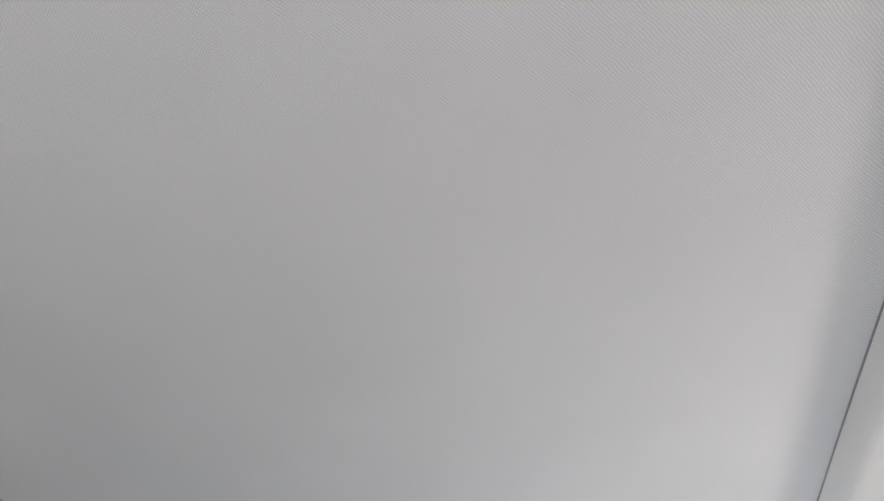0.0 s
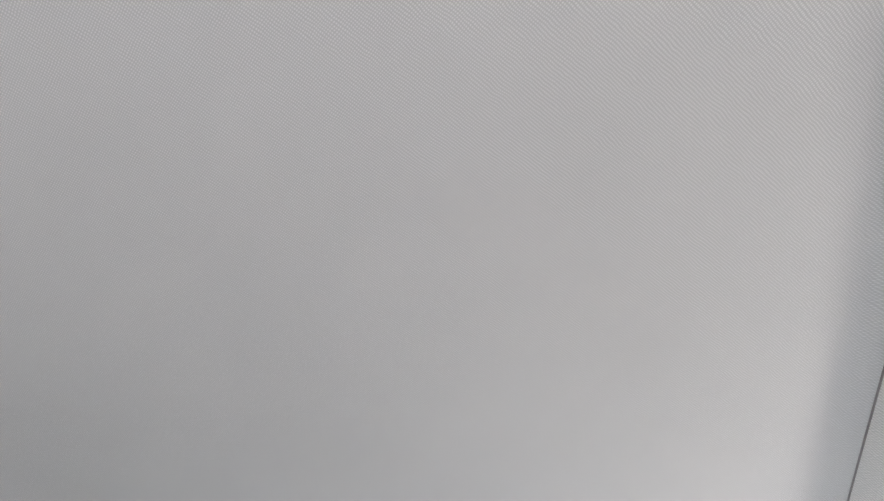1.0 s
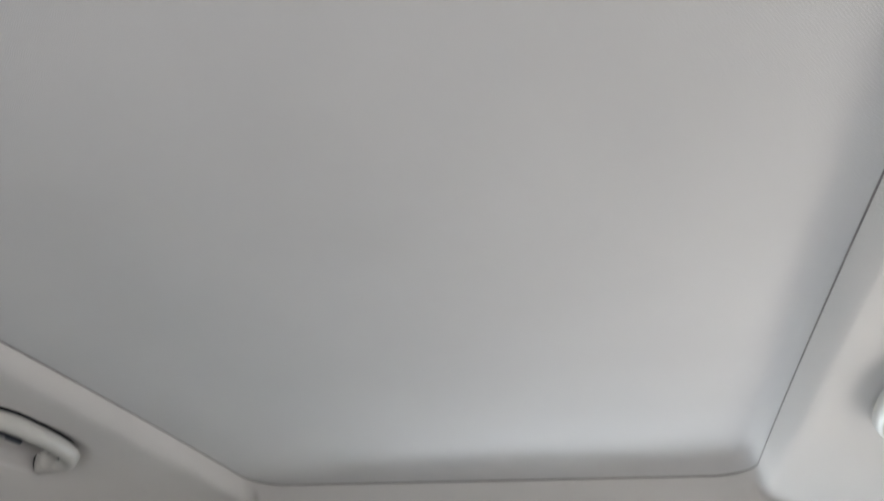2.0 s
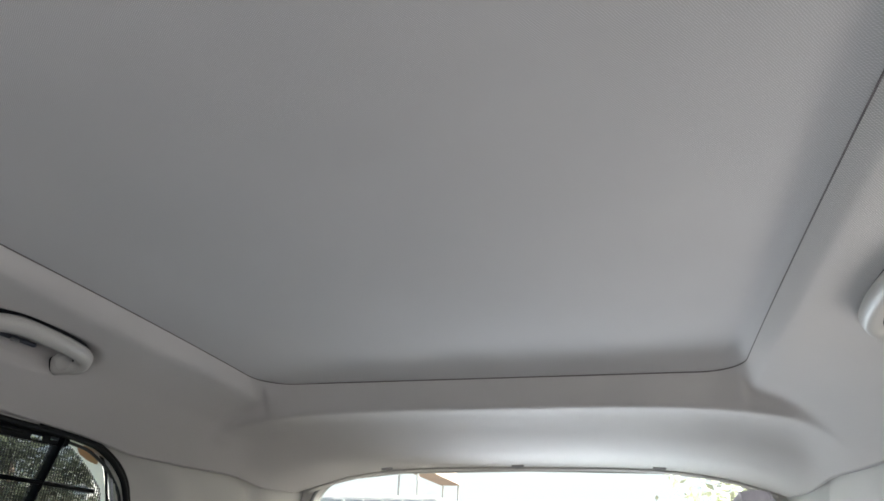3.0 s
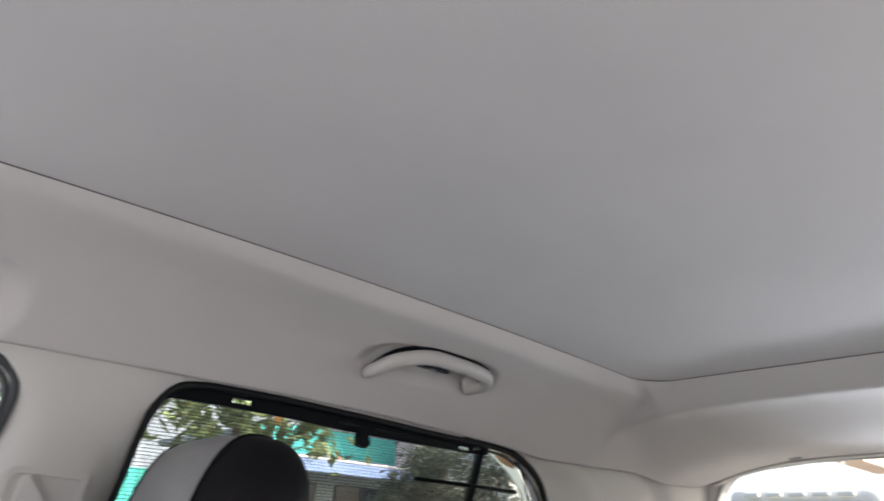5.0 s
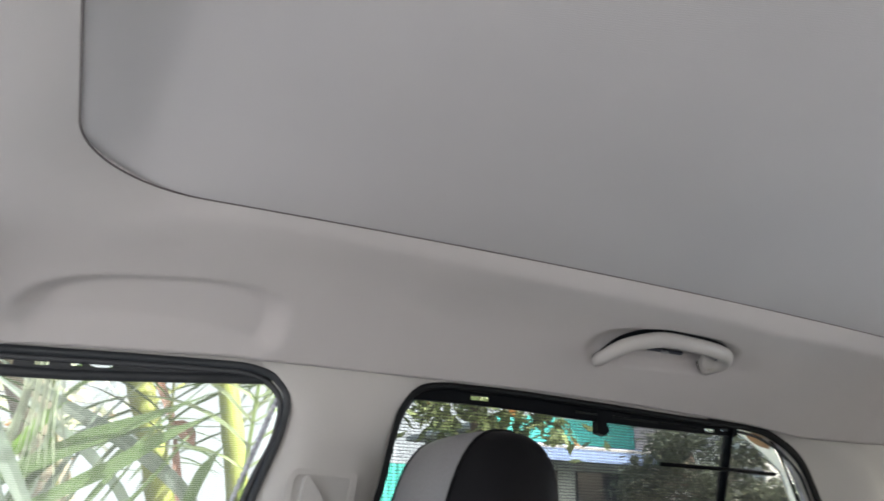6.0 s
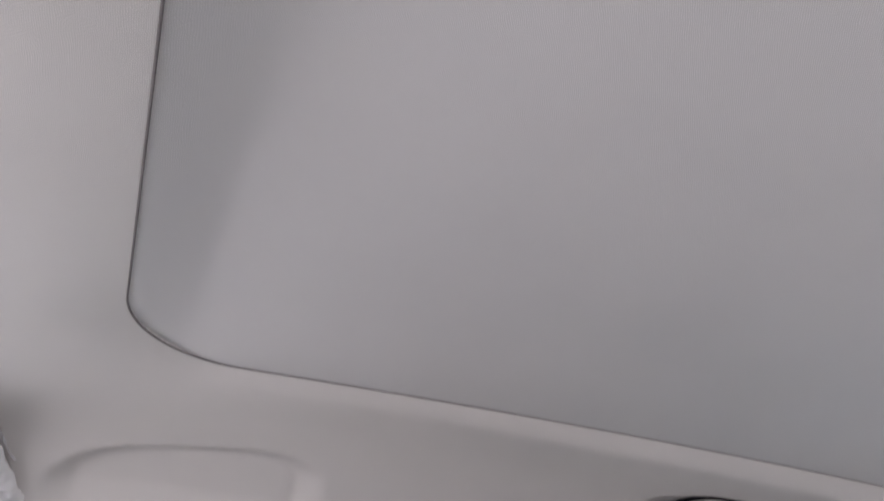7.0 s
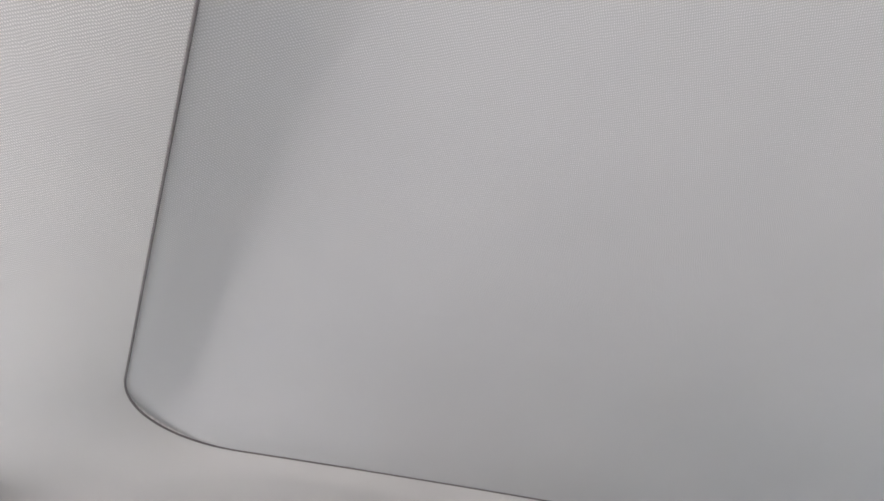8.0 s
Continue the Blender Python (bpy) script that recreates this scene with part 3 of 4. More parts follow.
def d_pillar(s):
    nz, ny = 26, 40
    verts = []
    for j in range(nz):
        z = 0.96 + (1.280 - 0.96) * j / (nz - 1)
        start = float(np.interp(z, (0.97, 1.13, 1.198, 1.228, 1.25, 1.27, 1.28), (1.266, 1.222, 1.197, 1.182, 1.150, 1.103, 1.08)))
        for i in range(ny):
            t = i / (ny - 1)
            y = start + (1.705 - start) * t
            near = SIDE * (1 - 0.13 * smoothstep(1.0, REAR_Y, y)) + 0.009 + (1.25 - z) * 0.14 * t
            x = 0.5995 + (near - 0.5995) * smoothstep(0.0, 0.22, t)
            x -= 0.007 * math.sin(math.pi * min(1, t / 0.25)) if t < 0.25 else 0
            x += 0.016 * math.exp(-((t - 0.62) / 0.05) ** 2)
            verts.append((s * x, y, z))
    ob = mesh_object("d_pillar_trim", verts, grid_faces(nz, ny), TRIM)
    return tagged(ob, "smooth light grey plastic trim beside the rear window", "pillar trim", "pillar trims")


for s in (-1, 1):
    b_pillar(s)
    d_pillar(s)


def grab_handle(s):
    t = thing("grab_handle", "light grey plastic grab handle folded up against the headliner", "grab handle", "grab handles", at=(s * 0.50, 0.81, 1.35))
    base = Vector(t.location)
    knots = [(-0.532, 0.690, 1.334), (-0.510, 0.697, 1.341), (-0.487, 0.716, 1.353), (-0.469, 0.757, 1.362), (-0.465, 0.812, 1.361),
             (-0.469, 0.862, 1.359), (-0.477, 0.888, 1.3565), (-0.494, 0.900, 1.353), (-0.526, 0.895, 1.350)]
    pts = [Vector((-s * p[0], p[1], p[2])) - base for p in smooth_path(knots, 7)]
    n = len(pts)
    size = [0.60 + 0.28 * smoothstep(0, 0.05, i / (n - 1)) + 0.15 * smoothstep(0, 0.22, i / (n - 1)) + 0.30 * smoothstep(0.72, 0.92, i / (n - 1)) for i in range(n)]
    v, f = sweep(pts, oval(0.0099, 0.0106, 16, 2.6), up=(s * -0.45, 0, 0.9), scale=size)
    mesh_object("grip", v, f, GRIP, t)
    # black shape added behind the grip, standing in for its shadow line
    back = [p + Vector((s * 0.005, 0.0, 0.0052)) for p in pts]
    v, f = sweep(back, oval(0.0085, 0.0120, 12, 2.4), up=(s * -0.45, 0, 0.9), scale=[q * (0.5 + 0.5 * smoothstep(0.05, 0.3, i / (n - 1))) for i, q in enumerate(size)])
    mesh_object("grip_shade", v, f, BLACK, t, "black shape imitating the shade round the grip")
    # round hinge cover on the rear foot
    way = Vector((-s * 0.75, -0.25, -0.6)).normalized()
    rings = [(-0.006, 0.0112), (0.003, 0.0112), (0.0042, 0.0105), (0.0048, 0.0088), (0.005, 0.0)]
    c = Vector((s * 0.503, 0.881, 1.3510)) - base
    a = way.cross(Vector((0, 1, 0))).normalized()
    b = way.cross(a)
    verts = [c + way * h + (a * math.cos(k * math.pi / 10) + b * math.sin(k * math.pi / 10)) * max(r, 1e-5) for h, r in rings for k in range(20)]
    mesh_object("hinge_cap", verts, grid_faces(len(rings), 20, wrap=True), GRIP, t, "round grey hinge cover")
    # dark bracket deep in the seat behind the grip
    bm = box((-0.0025, -0.034, -0.0025), (0.0025, 0.034, 0.0025), 0.001)
    bmesh.ops.transform(bm, matrix=Matrix.Translation(Vector((s * 0.512, 0.805, 1.361)) - base) @ pose(0, 0, 0, 0, s * 35, 0), verts=bm.verts)
    part("bracket", bm, BRACKET, t, "dark bracket")
    bm = box((-0.002, -0.006, -0.002), (0.002, 0.006, 0.002), 0.0008)
    bmesh.ops.transform(bm, matrix=Matrix.Translation(Vector((s * 0.506, 0.80, 1.357)) - base) @ pose(0, 0, 0, 0, s * 35, 0), verts=bm.verts)
    part("spring", bm, METAL, t, "small steel spring")
    return t


grab_handle(-1)
grab_handle(1)


def clip_cover(x, z):
    rings = [(0.0, 1.0), (0.002, 0.95), (0.0028, 0.8), (0.003, 0.0)]
    n = 20
    verts = [(max(r, 0.001) * 0.014 * math.cos(2 * math.pi * k / n), -h * 0.45, -h * 1.0 + max(r, 0.001) * 0.0032 * math.sin(2 * math.pi * k / n)) for h, r in rings for k in range(n)]
    ob = mesh_object("clip_cover", verts, grid_faces(len(rings), n, wrap=True), CLIP)
    ob.location = (x, 1.645, z)
    return tagged(ob, "small grey oval clip cover in the rear headliner", "clip", "clips above the rear window")


for cx_, cz_ in ((-0.297, 1.3052), (-0.006, 1.3118), (0.281, 1.3066)):
    clip_cover(cx_, cz_)


def tail_header():
    """Plastic lip that the lining ends on, above the rear window."""
    pts = [(x, 1.694, 1.3095 - 0.040 * min(1.3, abs(x) / 0.47) ** 4) for x in [(-0.50 + k / 60) for k in range(61)]]
    v, f = sweep(pts, oval(0.012, 0.0035, 12), up=(0, 0, 1))
    ob = mesh_object("tailgate_lip", v, f, TRIM)
    return tagged(ob, "light grey plastic lip above the rear window", "trim", kind="structure")


tail_header()


def seat_belt(s):
    t = thing("seat_belt", "beige seat belt hanging from a guide on the door pillar", "seat belt", at=(s * 0.586, 0.31, 1.14))
    o = Vector(t.location)
    outer = rounded([(0.274, 1.08), (0.278, 1.160), (0.286, 1.172), (0.364, 1.169), (0.352, 1.08)], 0.006)
    hole = rounded([(0.282, 1.085), (0.2855, 1.158), (0.290, 1.1655), (0.356, 1.163), (0.345, 1.085)], 0.005)
    bm = plate(outer, [hole], lambda a, b, d: (s * (0.5820 - d) - o.x, a - o.y, b - o.z), 0.0028)
    part("guide_cover", bm, TRIM, t, "light grey plastic guide cover")
    bm = plate(rounded([(0.284, 1.09), (0.296, 1.160), (0.300, 1.164), (0.318, 1.142), (0.330, 1.09)], 0.004), [], lambda a, b, d: (s * (0.579 - d) - o.x, a - o.y, b - o.z), 0.009)
    part("loop", bm, TRIM, t, "slanted belt loop")
    strap = smooth_path([(s * 0.566, 0.313, 1.125), (s * 0.56, 0.305, 1.0), (s * 0.565, 0.27, 0.7), (s * 0.57, 0.25, 0.30)], 6)
    v, f = sweep([p - o for p in strap], [(-0.0008, -0.022), (0.0008, -0.022), (0.0008, 0.022), (-0.0008, 0.022)], up=(0, 1, 0))
    mesh_object("strap", v, f, TRIM, t, "beige woven strap")
    return t


seat_belt(-1)


# ---- window blinds ----
def rect(y0, z0, y1, z1, slant=0.0):
    return [(y0, z0), (y0, z1), (y1, z1 + slant), (y1, z0 + slant)]


def rear_blind():
    t = thing("window_blind", "black net blind drawn over the rear door window", "blind", "window blinds", at=(-0.612, 0.70, 1.27))
    o = Vector(t.location)

    def at(x):
        return lambda a, b, d: (-(x + d) - o.x, a - o.y, b - o.z)

    band = [(0.415, 1.262), (0.437, 1.279), (0.47, 1.289), (0.62, 1.291), (0.80, 1.2865), (1.044, 1.277), (1.040, 1.262), (1.00, 1.2615), (0.83, 1.262), (0.72, 1.264), (0.62, 1.268), (0.527, 1.270), (0.45, 1.2695)]
    holes = [rect(0.532, 1.2765, 0.560, 1.2835), rounded(rect(0.966, 1.264, 0.990, 1.2705), 0.003), rounded(rect(1.003, 1.2685, 1.021, 1.2735), 0.002)]
    # combs of narrow light slits
    for y0, y1, z0 in ((0.709, 0.749, 1.2750), (0.780, 0.868, 1.2735), (0.876, 0.950, 1.2715)):
        y = y0
        while y < y1:
            z = z0 - 0.025 * (y - y0)
            holes.append(rect(y, z - 0.0018, y + 0.0017, z + 0.0018))
            y += 0.0024
    part("cassette", plate(rounded(band, 0.008, 3), holes, at(0.606), 0.0025), BLACK, t, "black plastic cassette with slots")
    net = [(0.355, 0.98), (0.425, 1.262), (0.45, 1.272), (0.62, 1.270), (0.80, 1.265), (1.03, 1.270), (1.050, 1.270), (1.082, 1.254), (1.112, 1.236), (1.142, 1.212), (1.150, 1.19), (1.165, 1.13), (1.20, 0.98)]
    v = [at(0.6145)(a, b, 0) for a, b in net]
    mesh_object("net", v, [tuple(range(len(v)))], NET, t, "fine black net", smooth=False)
    # the upright cords stand a little proud of the net
    cords, y, pitch = bmesh.new(), 0.430, 0.0042 * 1.25
    while y < 1.19:
        top = float(np.interp(y, [p[0] for p in net[1:]], [p[1] for p in net[1:]]))
        box(Vector((-0.6142, y - 0.0003, 1.0)) - o, Vector((-0.6132, y + 0.0003, top - 0.001)) - o, 0, 1, cords)
        y += pitch
    part("netting", cords, NET_CORD, t, "upright black cords of the net")["kind"] = "stuff"
    bm = plate([(0.744, 1.246), (0.744, 1.266), (0.761, 1.266), (0.766, 1.250), (0.758, 1.243)], [], at(0.600), 0.012)
    part("hook", bm, BLACK, t, "small black hook")
    v, f = sweep([Vector((-0.604, 0.865, 1.2085)) - o, Vector((-0.604, 1.00, 1.2075)) - o, Vector((-0.604, 1.115, 1.2055)) - o], oval(0.0032, 0.0032, 8), up=(1, 0, 0))
    mesh_object("rod", v, f, BLACK, t, "thin black rod")
    return t


rear_blind()
divider = sweep([(-0.6105, 1.030, 1.283), (-0.6105, 1.012, 1.23), (-0.6105, 0.985, 1.15), (-0.6105, 0.935, 0.97)], oval(0.003, 0.0105, 10, 3), up=(1, 0, 0))
tagged(mesh_object("window_divider", *divider, BLACK), "black upright bar dividing the rear door glass", "window bar", kind="structure")


def front_blind():
    t = thing("window_blind", "rolled dark grey blind along the front door window", "blind", "window blinds", at=(-0.612, 0.0, 1.26))
    o = Vector(t.location)

    def at(x):
        return lambda a, b, d: (-(x + d) - o.x, a - o.y, b - o.z)

    band = [(-0.36, 1.221), (-0.10, 1.273), (0.147, 1.2845), (0.222, 1.2865), (0.258, 1.275), (0.252, 1.272), (0.152, 1.263), (0.03, 1.253), (-0.08, 1.250), (-0.33, 1.180)]
    holes = []
    # rows of narrow light slots, the last one fainter
    for y0, y1, tall in ((-0.048, -0.022, 0.0058), (-0.002, 0.012, 0.0050), (0.033, 0.043, 0.0046), (0.052, 0.075, 0.0062), (0.165, 0.234, 0.0030)):
        y = y0
        while y < y1:
            z = 1.2675 + 0.072 * y
            holes.append(rect(y, z - tall / 2, y + 0.0019, z + tall / 2))
            y += 0.0029
    part("cassette", plate(rounded(band, 0.006, 3), holes, at(0.606), 0.003), CASSETTE, t, "dark grey plastic cassette with slots")
    v, f = sweep([Vector((-0.607, a, b)) - o for a, b in ((-0.33, 1.190), (-0.08, 1.2545), (0.03, 1.2575), (0.152, 1.267), (0.252, 1.2755))], oval(0.006, 0.0042, 10), up=(1, 0, 0))
    mesh_object("roller", v, f, CASSETTE, t, "dark grey roller")
    net = [(-0.58, 0.98), (-0.34, 1.185), (-0.10, 1.252), (0.03, 1.257), (0.152, 1.267), (0.254, 1.274), (0.264, 1.237), (0.240, 1.155), (0.20, 0.98)]
    v = [at(0.6145)(a, b, 0) for a, b in net]
    mesh_object("net", v, [tuple(range(len(v)))], NET_FINE, t, "fine pale net", smooth=False)
    return t


front_blind()


# ---- sun visor in its clear wrapping ----
def sun_visor():
    t = thing("sun_visor", "light grey sun visor still wrapped in crumpled clear film", "sun visor", at=(-0.49, -0.19, 1.35))
    o = Vector(t.location)
    nx, ny = 96, 48
    for name, grow, mat_, label in (("pad", 0.0, HEADLINER, ""), ("film", 0.005, FILM, "crumpled clear plastic film")):
        verts, faces = [], []
        for side in (1, -1):
            for j in range(ny):
                for i in range(nx):
                    a, b = i / (nx - 1) * 2 - 1, j / (ny - 1) * 2 - 1
                    e = max(0.0, 1 - max(abs(a), abs(b)) ** 8)
                    h = 0.007 * e ** 0.5 + grow
                    x = -0.520 + a * (0.085 + grow) * (1 - 0.05 * b * b)
                    y = -0.1295 + b * (0.038 + grow) * (1 - 0.10 * max(0, -a) ** 6) + 0.42 * max(0, -x - 0.466)
                    z = 1.358 - 0.22 * max(0, abs(x) - 0.362) - 0.25 * max(0, abs(x) - 0.50) + 0.1 * (y + 0.1)
                    w = 0.009 * abs(noise.noise((x * 38, y * 38, side * 3.0))) + 0.006 * abs(noise.noise((x * 95, y * 95, side))) - 0.004 if grow else 0
                    verts.append(Vector((x, y, z + side * h + w)) - o)
            off = 0 if side == 1 else nx * ny
            faces += [tuple(off + k for k in f_) for f_ in grid_faces(ny, nx)]
        mesh_object(name, verts, faces, mat_, t, label)
    return t


sun_visor()


# ---- seats ----
def headrest_parts(t, c, half, colour, tilt, blunt=5, depth=0.048, tall=0.095, cheek=None):
    """Rounded cushion; the middle panel and both cheeks are separate covers with piping between."""
    n, k = 41, 40
    rings = []
    for i in range(n):
        a = -1 + 2 * i / (n - 1)
        f = max(0.0, 1 - abs(a) ** blunt) ** 0.5
        ring = []
        for j in range(k):
            th = 2 * math.pi * j / k
            cy, sz = math.cos(th), math.sin(th)
            y = depth * math.copysign(abs(cy) ** 0.75, cy) * (0.35 + 0.65 * f)
            z = tall * math.copysign(abs(sz) ** 0.8, sz) * (0.45 + 0.55 * f)
            y += 0.022 * a * a + tilt * z
            ring.append(Vector((a * half, y, z)) + c)
        rings.append(ring)
    cut = 9

    def cover(name, lo, hi, mat_, parent, label=""):
        rs = rings[lo:hi + 1]
        faces = grid_faces(len(rs), k, wrap=True)
        if lo == 0:
            faces.append(tuple(range(k)))
        if hi == n - 1:
            faces.append(tuple((len(rs) - 1) * k + j for j in range(k)))
        return mesh_object(name, [v for r in rs for v in r], faces, mat_, parent, label)

    rest = cover("headrest", cut, n - 1 - cut, colour, t)
    cover("cheek", 0, cut, cheek or LEATHER_BLACK, rest, "mauve leather cheek, paled to imitate glare" if cheek else "black leather cheek")
    cover("cheek", n - 1 - cut, n - 1, cheek or LEATHER_BLACK, rest, "mauve leather cheek, paled to imitate glare" if cheek else "black leather cheek")
    for i in (cut, n - 1 - cut):
        v, f = sweep(rings[i], oval(0.0022, 0.0022, 6), closed=True, up=(1, 0, 0))
        mesh_object("piping", v, f, cheek or LEATHER_BLACK, rest, "" if cheek else "black piping")
    for dx in (-0.7 * half, 0.7 * half) if half < 0.08 else (-0.06, 0.06):
        v, f = sweep([c + Vector((dx, 0.005, -0.06)), c + Vector((dx, 0.0, -0.16))], oval(0.006, 0.006, 10), up=(1, 0, 0))
        mesh_object("post", v, f, METAL, rest, "steel post")


def pad(lo, hi, mat_, t, name, soft=0.04):
    return part(name, box(lo, hi, soft, 4), mat_, t, smooth=True)


def front_seat(x):
    t = thing("front_seat", "dark grey leather front seat with black-cheeked headrest", "seat", at=(x, 0.2, 0.22))
    o = Vector(t.location)
    headrest_parts(t, Vector((x - 0.093, 0.416, 1.092)) - o, 0.124, LEATHER, 0.18, depth=0.052, tall=0.115)
    pad(Vector((x - 0.24, 0.28, 0.50)) - o, Vector((x + 0.24, 0.42, 0.97)) - o, LEATHER, t, "backrest", 0.05)
    pad(Vector((x - 0.25, -0.22, 0.42)) - o, Vector((x + 0.25, 0.34, 0.55)) - o, LEATHER, t, "seat", 0.05)
    pad(Vector((x - 0.2, -0.15, 0.221)) - o, Vector((x + 0.2, 0.28, 0.43)) - o, BLACK, t, "base", 0.01)
    return t


front_seat(-0.35)


def rear_seat():
    t = thing("rear_seat", "dark grey leather rear bench with a raised headrest", "seat", at=(0, 1.0, 0.22))
    o = Vector(t.location)
    pad(Vector((-0.58, 1.15, 0.50)) - o, Vector((0.58, 1.30, 1.02)) - o, LEATHER, t, "backrest", 0.05)
    pad(Vector((-0.58, 0.70, 0.40)) - o, Vector((0.58, 1.22, 0.52)) - o, LEATHER, t, "seat", 0.05)
    pad(Vector((-0.55, 0.75, 0.221)) - o, Vector((0.55, 1.25, 0.41)) - o, BLACK, t, "base", 0.01)
    headrest_parts(t, Vector((0.392, 1.235, 1.152)) - o, 0.034, LEATHER_GLARE, 0.1, 3, 0.04, 0.075, LEATHER_GLARE)
    return t


rear_seat()

# ---- outside ----
GROUND_Z = -0.15
SOIL = mottled(material("dusty_earth", (0.20, 0.18, 0.16), 0.9), (0.11, 0.10, 0.09), 0.25, 0.8, 30, 0.3, 0.01)
bm = bmesh.new()
bmesh.ops.create_grid(bm, x_segments=40, y_segments=40, size=600)
for v_ in bm.verts:
    v_.co.z = GROUND_Z
tagged(part("ground", bm, SOIL), "bare dusty earth yard around the car", "ground", kind="structure")


HAZE = bpy.data.materials.new("bright_haze")
HAZE.use_nodes = True
HAZE.node_tree.nodes.remove(HAZE.node_tree.nodes["Principled BSDF"])
haze_light = node(HAZE, "ShaderNodeEmission", Color=(1.0, 1.0, 1.0, 1), Strength=0.52)
link(HAZE, haze_light.outputs[0], HAZE.node_tree.nodes["Material Output"].inputs["Surface"])
# white hazy sky low over the horizon, beside and behind the car
arc = [radians(70 + 160 * k / 40) for k in range(41)]
haze_verts = [(120 * math.cos(a_), 120 * math.sin(a_), z_) for z_ in (GROUND_Z, 75.0) for a_ in arc]
tagged(mesh_object("backdrop", haze_verts, grid_faces(2, 41), HAZE), "bright white hazy sky low over the horizon", "sky", kind="structure")


def leaf_material(name, colour, through_=0.35):
    m = material(name, colour, 0.5)
    b = m.node_tree.nodes["Principled BSDF"]
    geo = node(m, "ShaderNodeNewGeometry")
    vary = node(m, "ShaderNodeMapRange", From_Min=0.0, From_Max=1.0, To_Min=0.55, To_Max=1.5)
    link(m, geo.outputs["Random Per Island"], vary.inputs["Value"])
    mul = node(m, "ShaderNodeVectorMath")
    mul.operation = "SCALE"
    mul.inputs[0].default_value = colour
    link(m, vary.outputs[0], mul.inputs["Scale"])
    link(m, mul.outputs[0], b.inputs["Base Color"])
    tl = node(m, "ShaderNodeBsdfTranslucent")
    link(m, mul.outputs[0], tl.inputs["Color"])
    mx = node(m, "ShaderNodeMixShader", Fac=through_)
    link(m, b.outputs[0], mx.inputs[1])
    link(m, tl.outputs[0], mx.inputs[2])
    link(m, mx.outputs[0], m.node_tree.nodes["Material Output"].inputs["Surface"])
    return m


LEAF = leaf_material("green_leaf", (0.26, 0.30, 0.14), 0.6)
LEAF_DARK = leaf_material("dark_leaf", (0.12, 0.135, 0.09), 0.45)
# leaf green paled almost to white, imitating overexposed glare on far trees
LEAF_GLARE = leaf_material("glare_leaf", (0.84, 0.86, 0.66), 0.8)
PALM_LEAF = leaf_material("palm_leaf", (0.15, 0.22, 0.085), 0.5)
PALM_GREY = leaf_material("grey_palm_leaf", (0.38, 0.44, 0.37), 0.7)
PALM_FRESH = leaf_material("fresh_palm_leaf", (0.26, 0.46, 0.05), 0.6)
BARK_PALE = mottled(material("pale_bark", (0.34, 0.28, 0.20), 0.9), (0.36, 0.30, 0.22), 0.35, 5, 60, 0.8, 0.01)
PALM_THIN = leaf_material("thin_palm_leaf", (0.62, 0.66, 0.50), 0.7)
PALM_SOFT = leaf_material("soft_palm_leaf", (0.52, 0.60, 0.34), 0.7)
PALM_STEM = mottled(material("palm_stem", (0.30, 0.32, 0.06), 0.45), (0.33, 0.36, 0.075), 0.3, 3, 40, 0.3, 0.004)
BARK = mottled(material("bark", (0.16, 0.12, 0.09), 0.9), (0.17, 0.13, 0.10), 0.35, 5, 60, 0.8, 0.01)
DRY = leaf_material("dry_leaf", (0.26, 0.12, 0.08), 0.25)
FLOWER = leaf_material("orange_flower", (0.75, 0.36, 0.12), 0.4)
TEAL = mottled(material("teal_paint", (0.05, 0.36, 0.30), 0.6), (0.07, 0.46, 0.38), 0.2, 1.2, 30, 0.2, 0.003)
BLUE = mottled(material("blue_sheet", (0.22, 0.34, 0.62), 0.6), (0.30, 0.40, 0.66), 0.2, 1.5, 30, 0.2, 0.003)
PINK = mottled(material("pink_render", (0.62, 0.55, 0.54), 0.85), (0.62, 0.55, 0.54), 0.15, 1.0, 25, 0.3, 0.003)
WHITE = mottled(material("white_wash", (0.75, 0.74, 0.70), 0.8), (0.76, 0.74, 0.70), 0.1, 1.0, 25, 0.3, 0.003)
GREYWALL = mottled(material("grey_render", (0.30, 0.32, 0.29), 0.9), (0.46, 0.50, 0.45), 0.25, 1.0, 20, 0.4, 0.005)
# orange tile, its colour washed out in place of the bright haze before it
TILE_GLARE = mottled(material("orange_tile_glare", (0.55, 0.22, 0.10), 0.8), (0.82, 0.62, 0.50), 0.2, 2, 20, 0.4, 0.01)
VANGREY = mottled(material("van_paint", (0.55, 0.55, 0.55), 0.6), (0.74, 0.70, 0.63), 0.08, 2, 50, 0.0)
# opaque pale grey that stands in for the hazy reflection in the glass
VANGLASS_GLARE = mottled(material("van_glass_glare", (0.5, 0.5, 0.5), 0.4), (0.52, 0.52, 0.52), 0.1, 2, 50, 0.0)
DARKGLASS = mottled(material("dark_glass", (0.02, 0.025, 0.03), 0.08), (0.02, 0.025, 0.03), 0.1, 2, 50, 0.0)


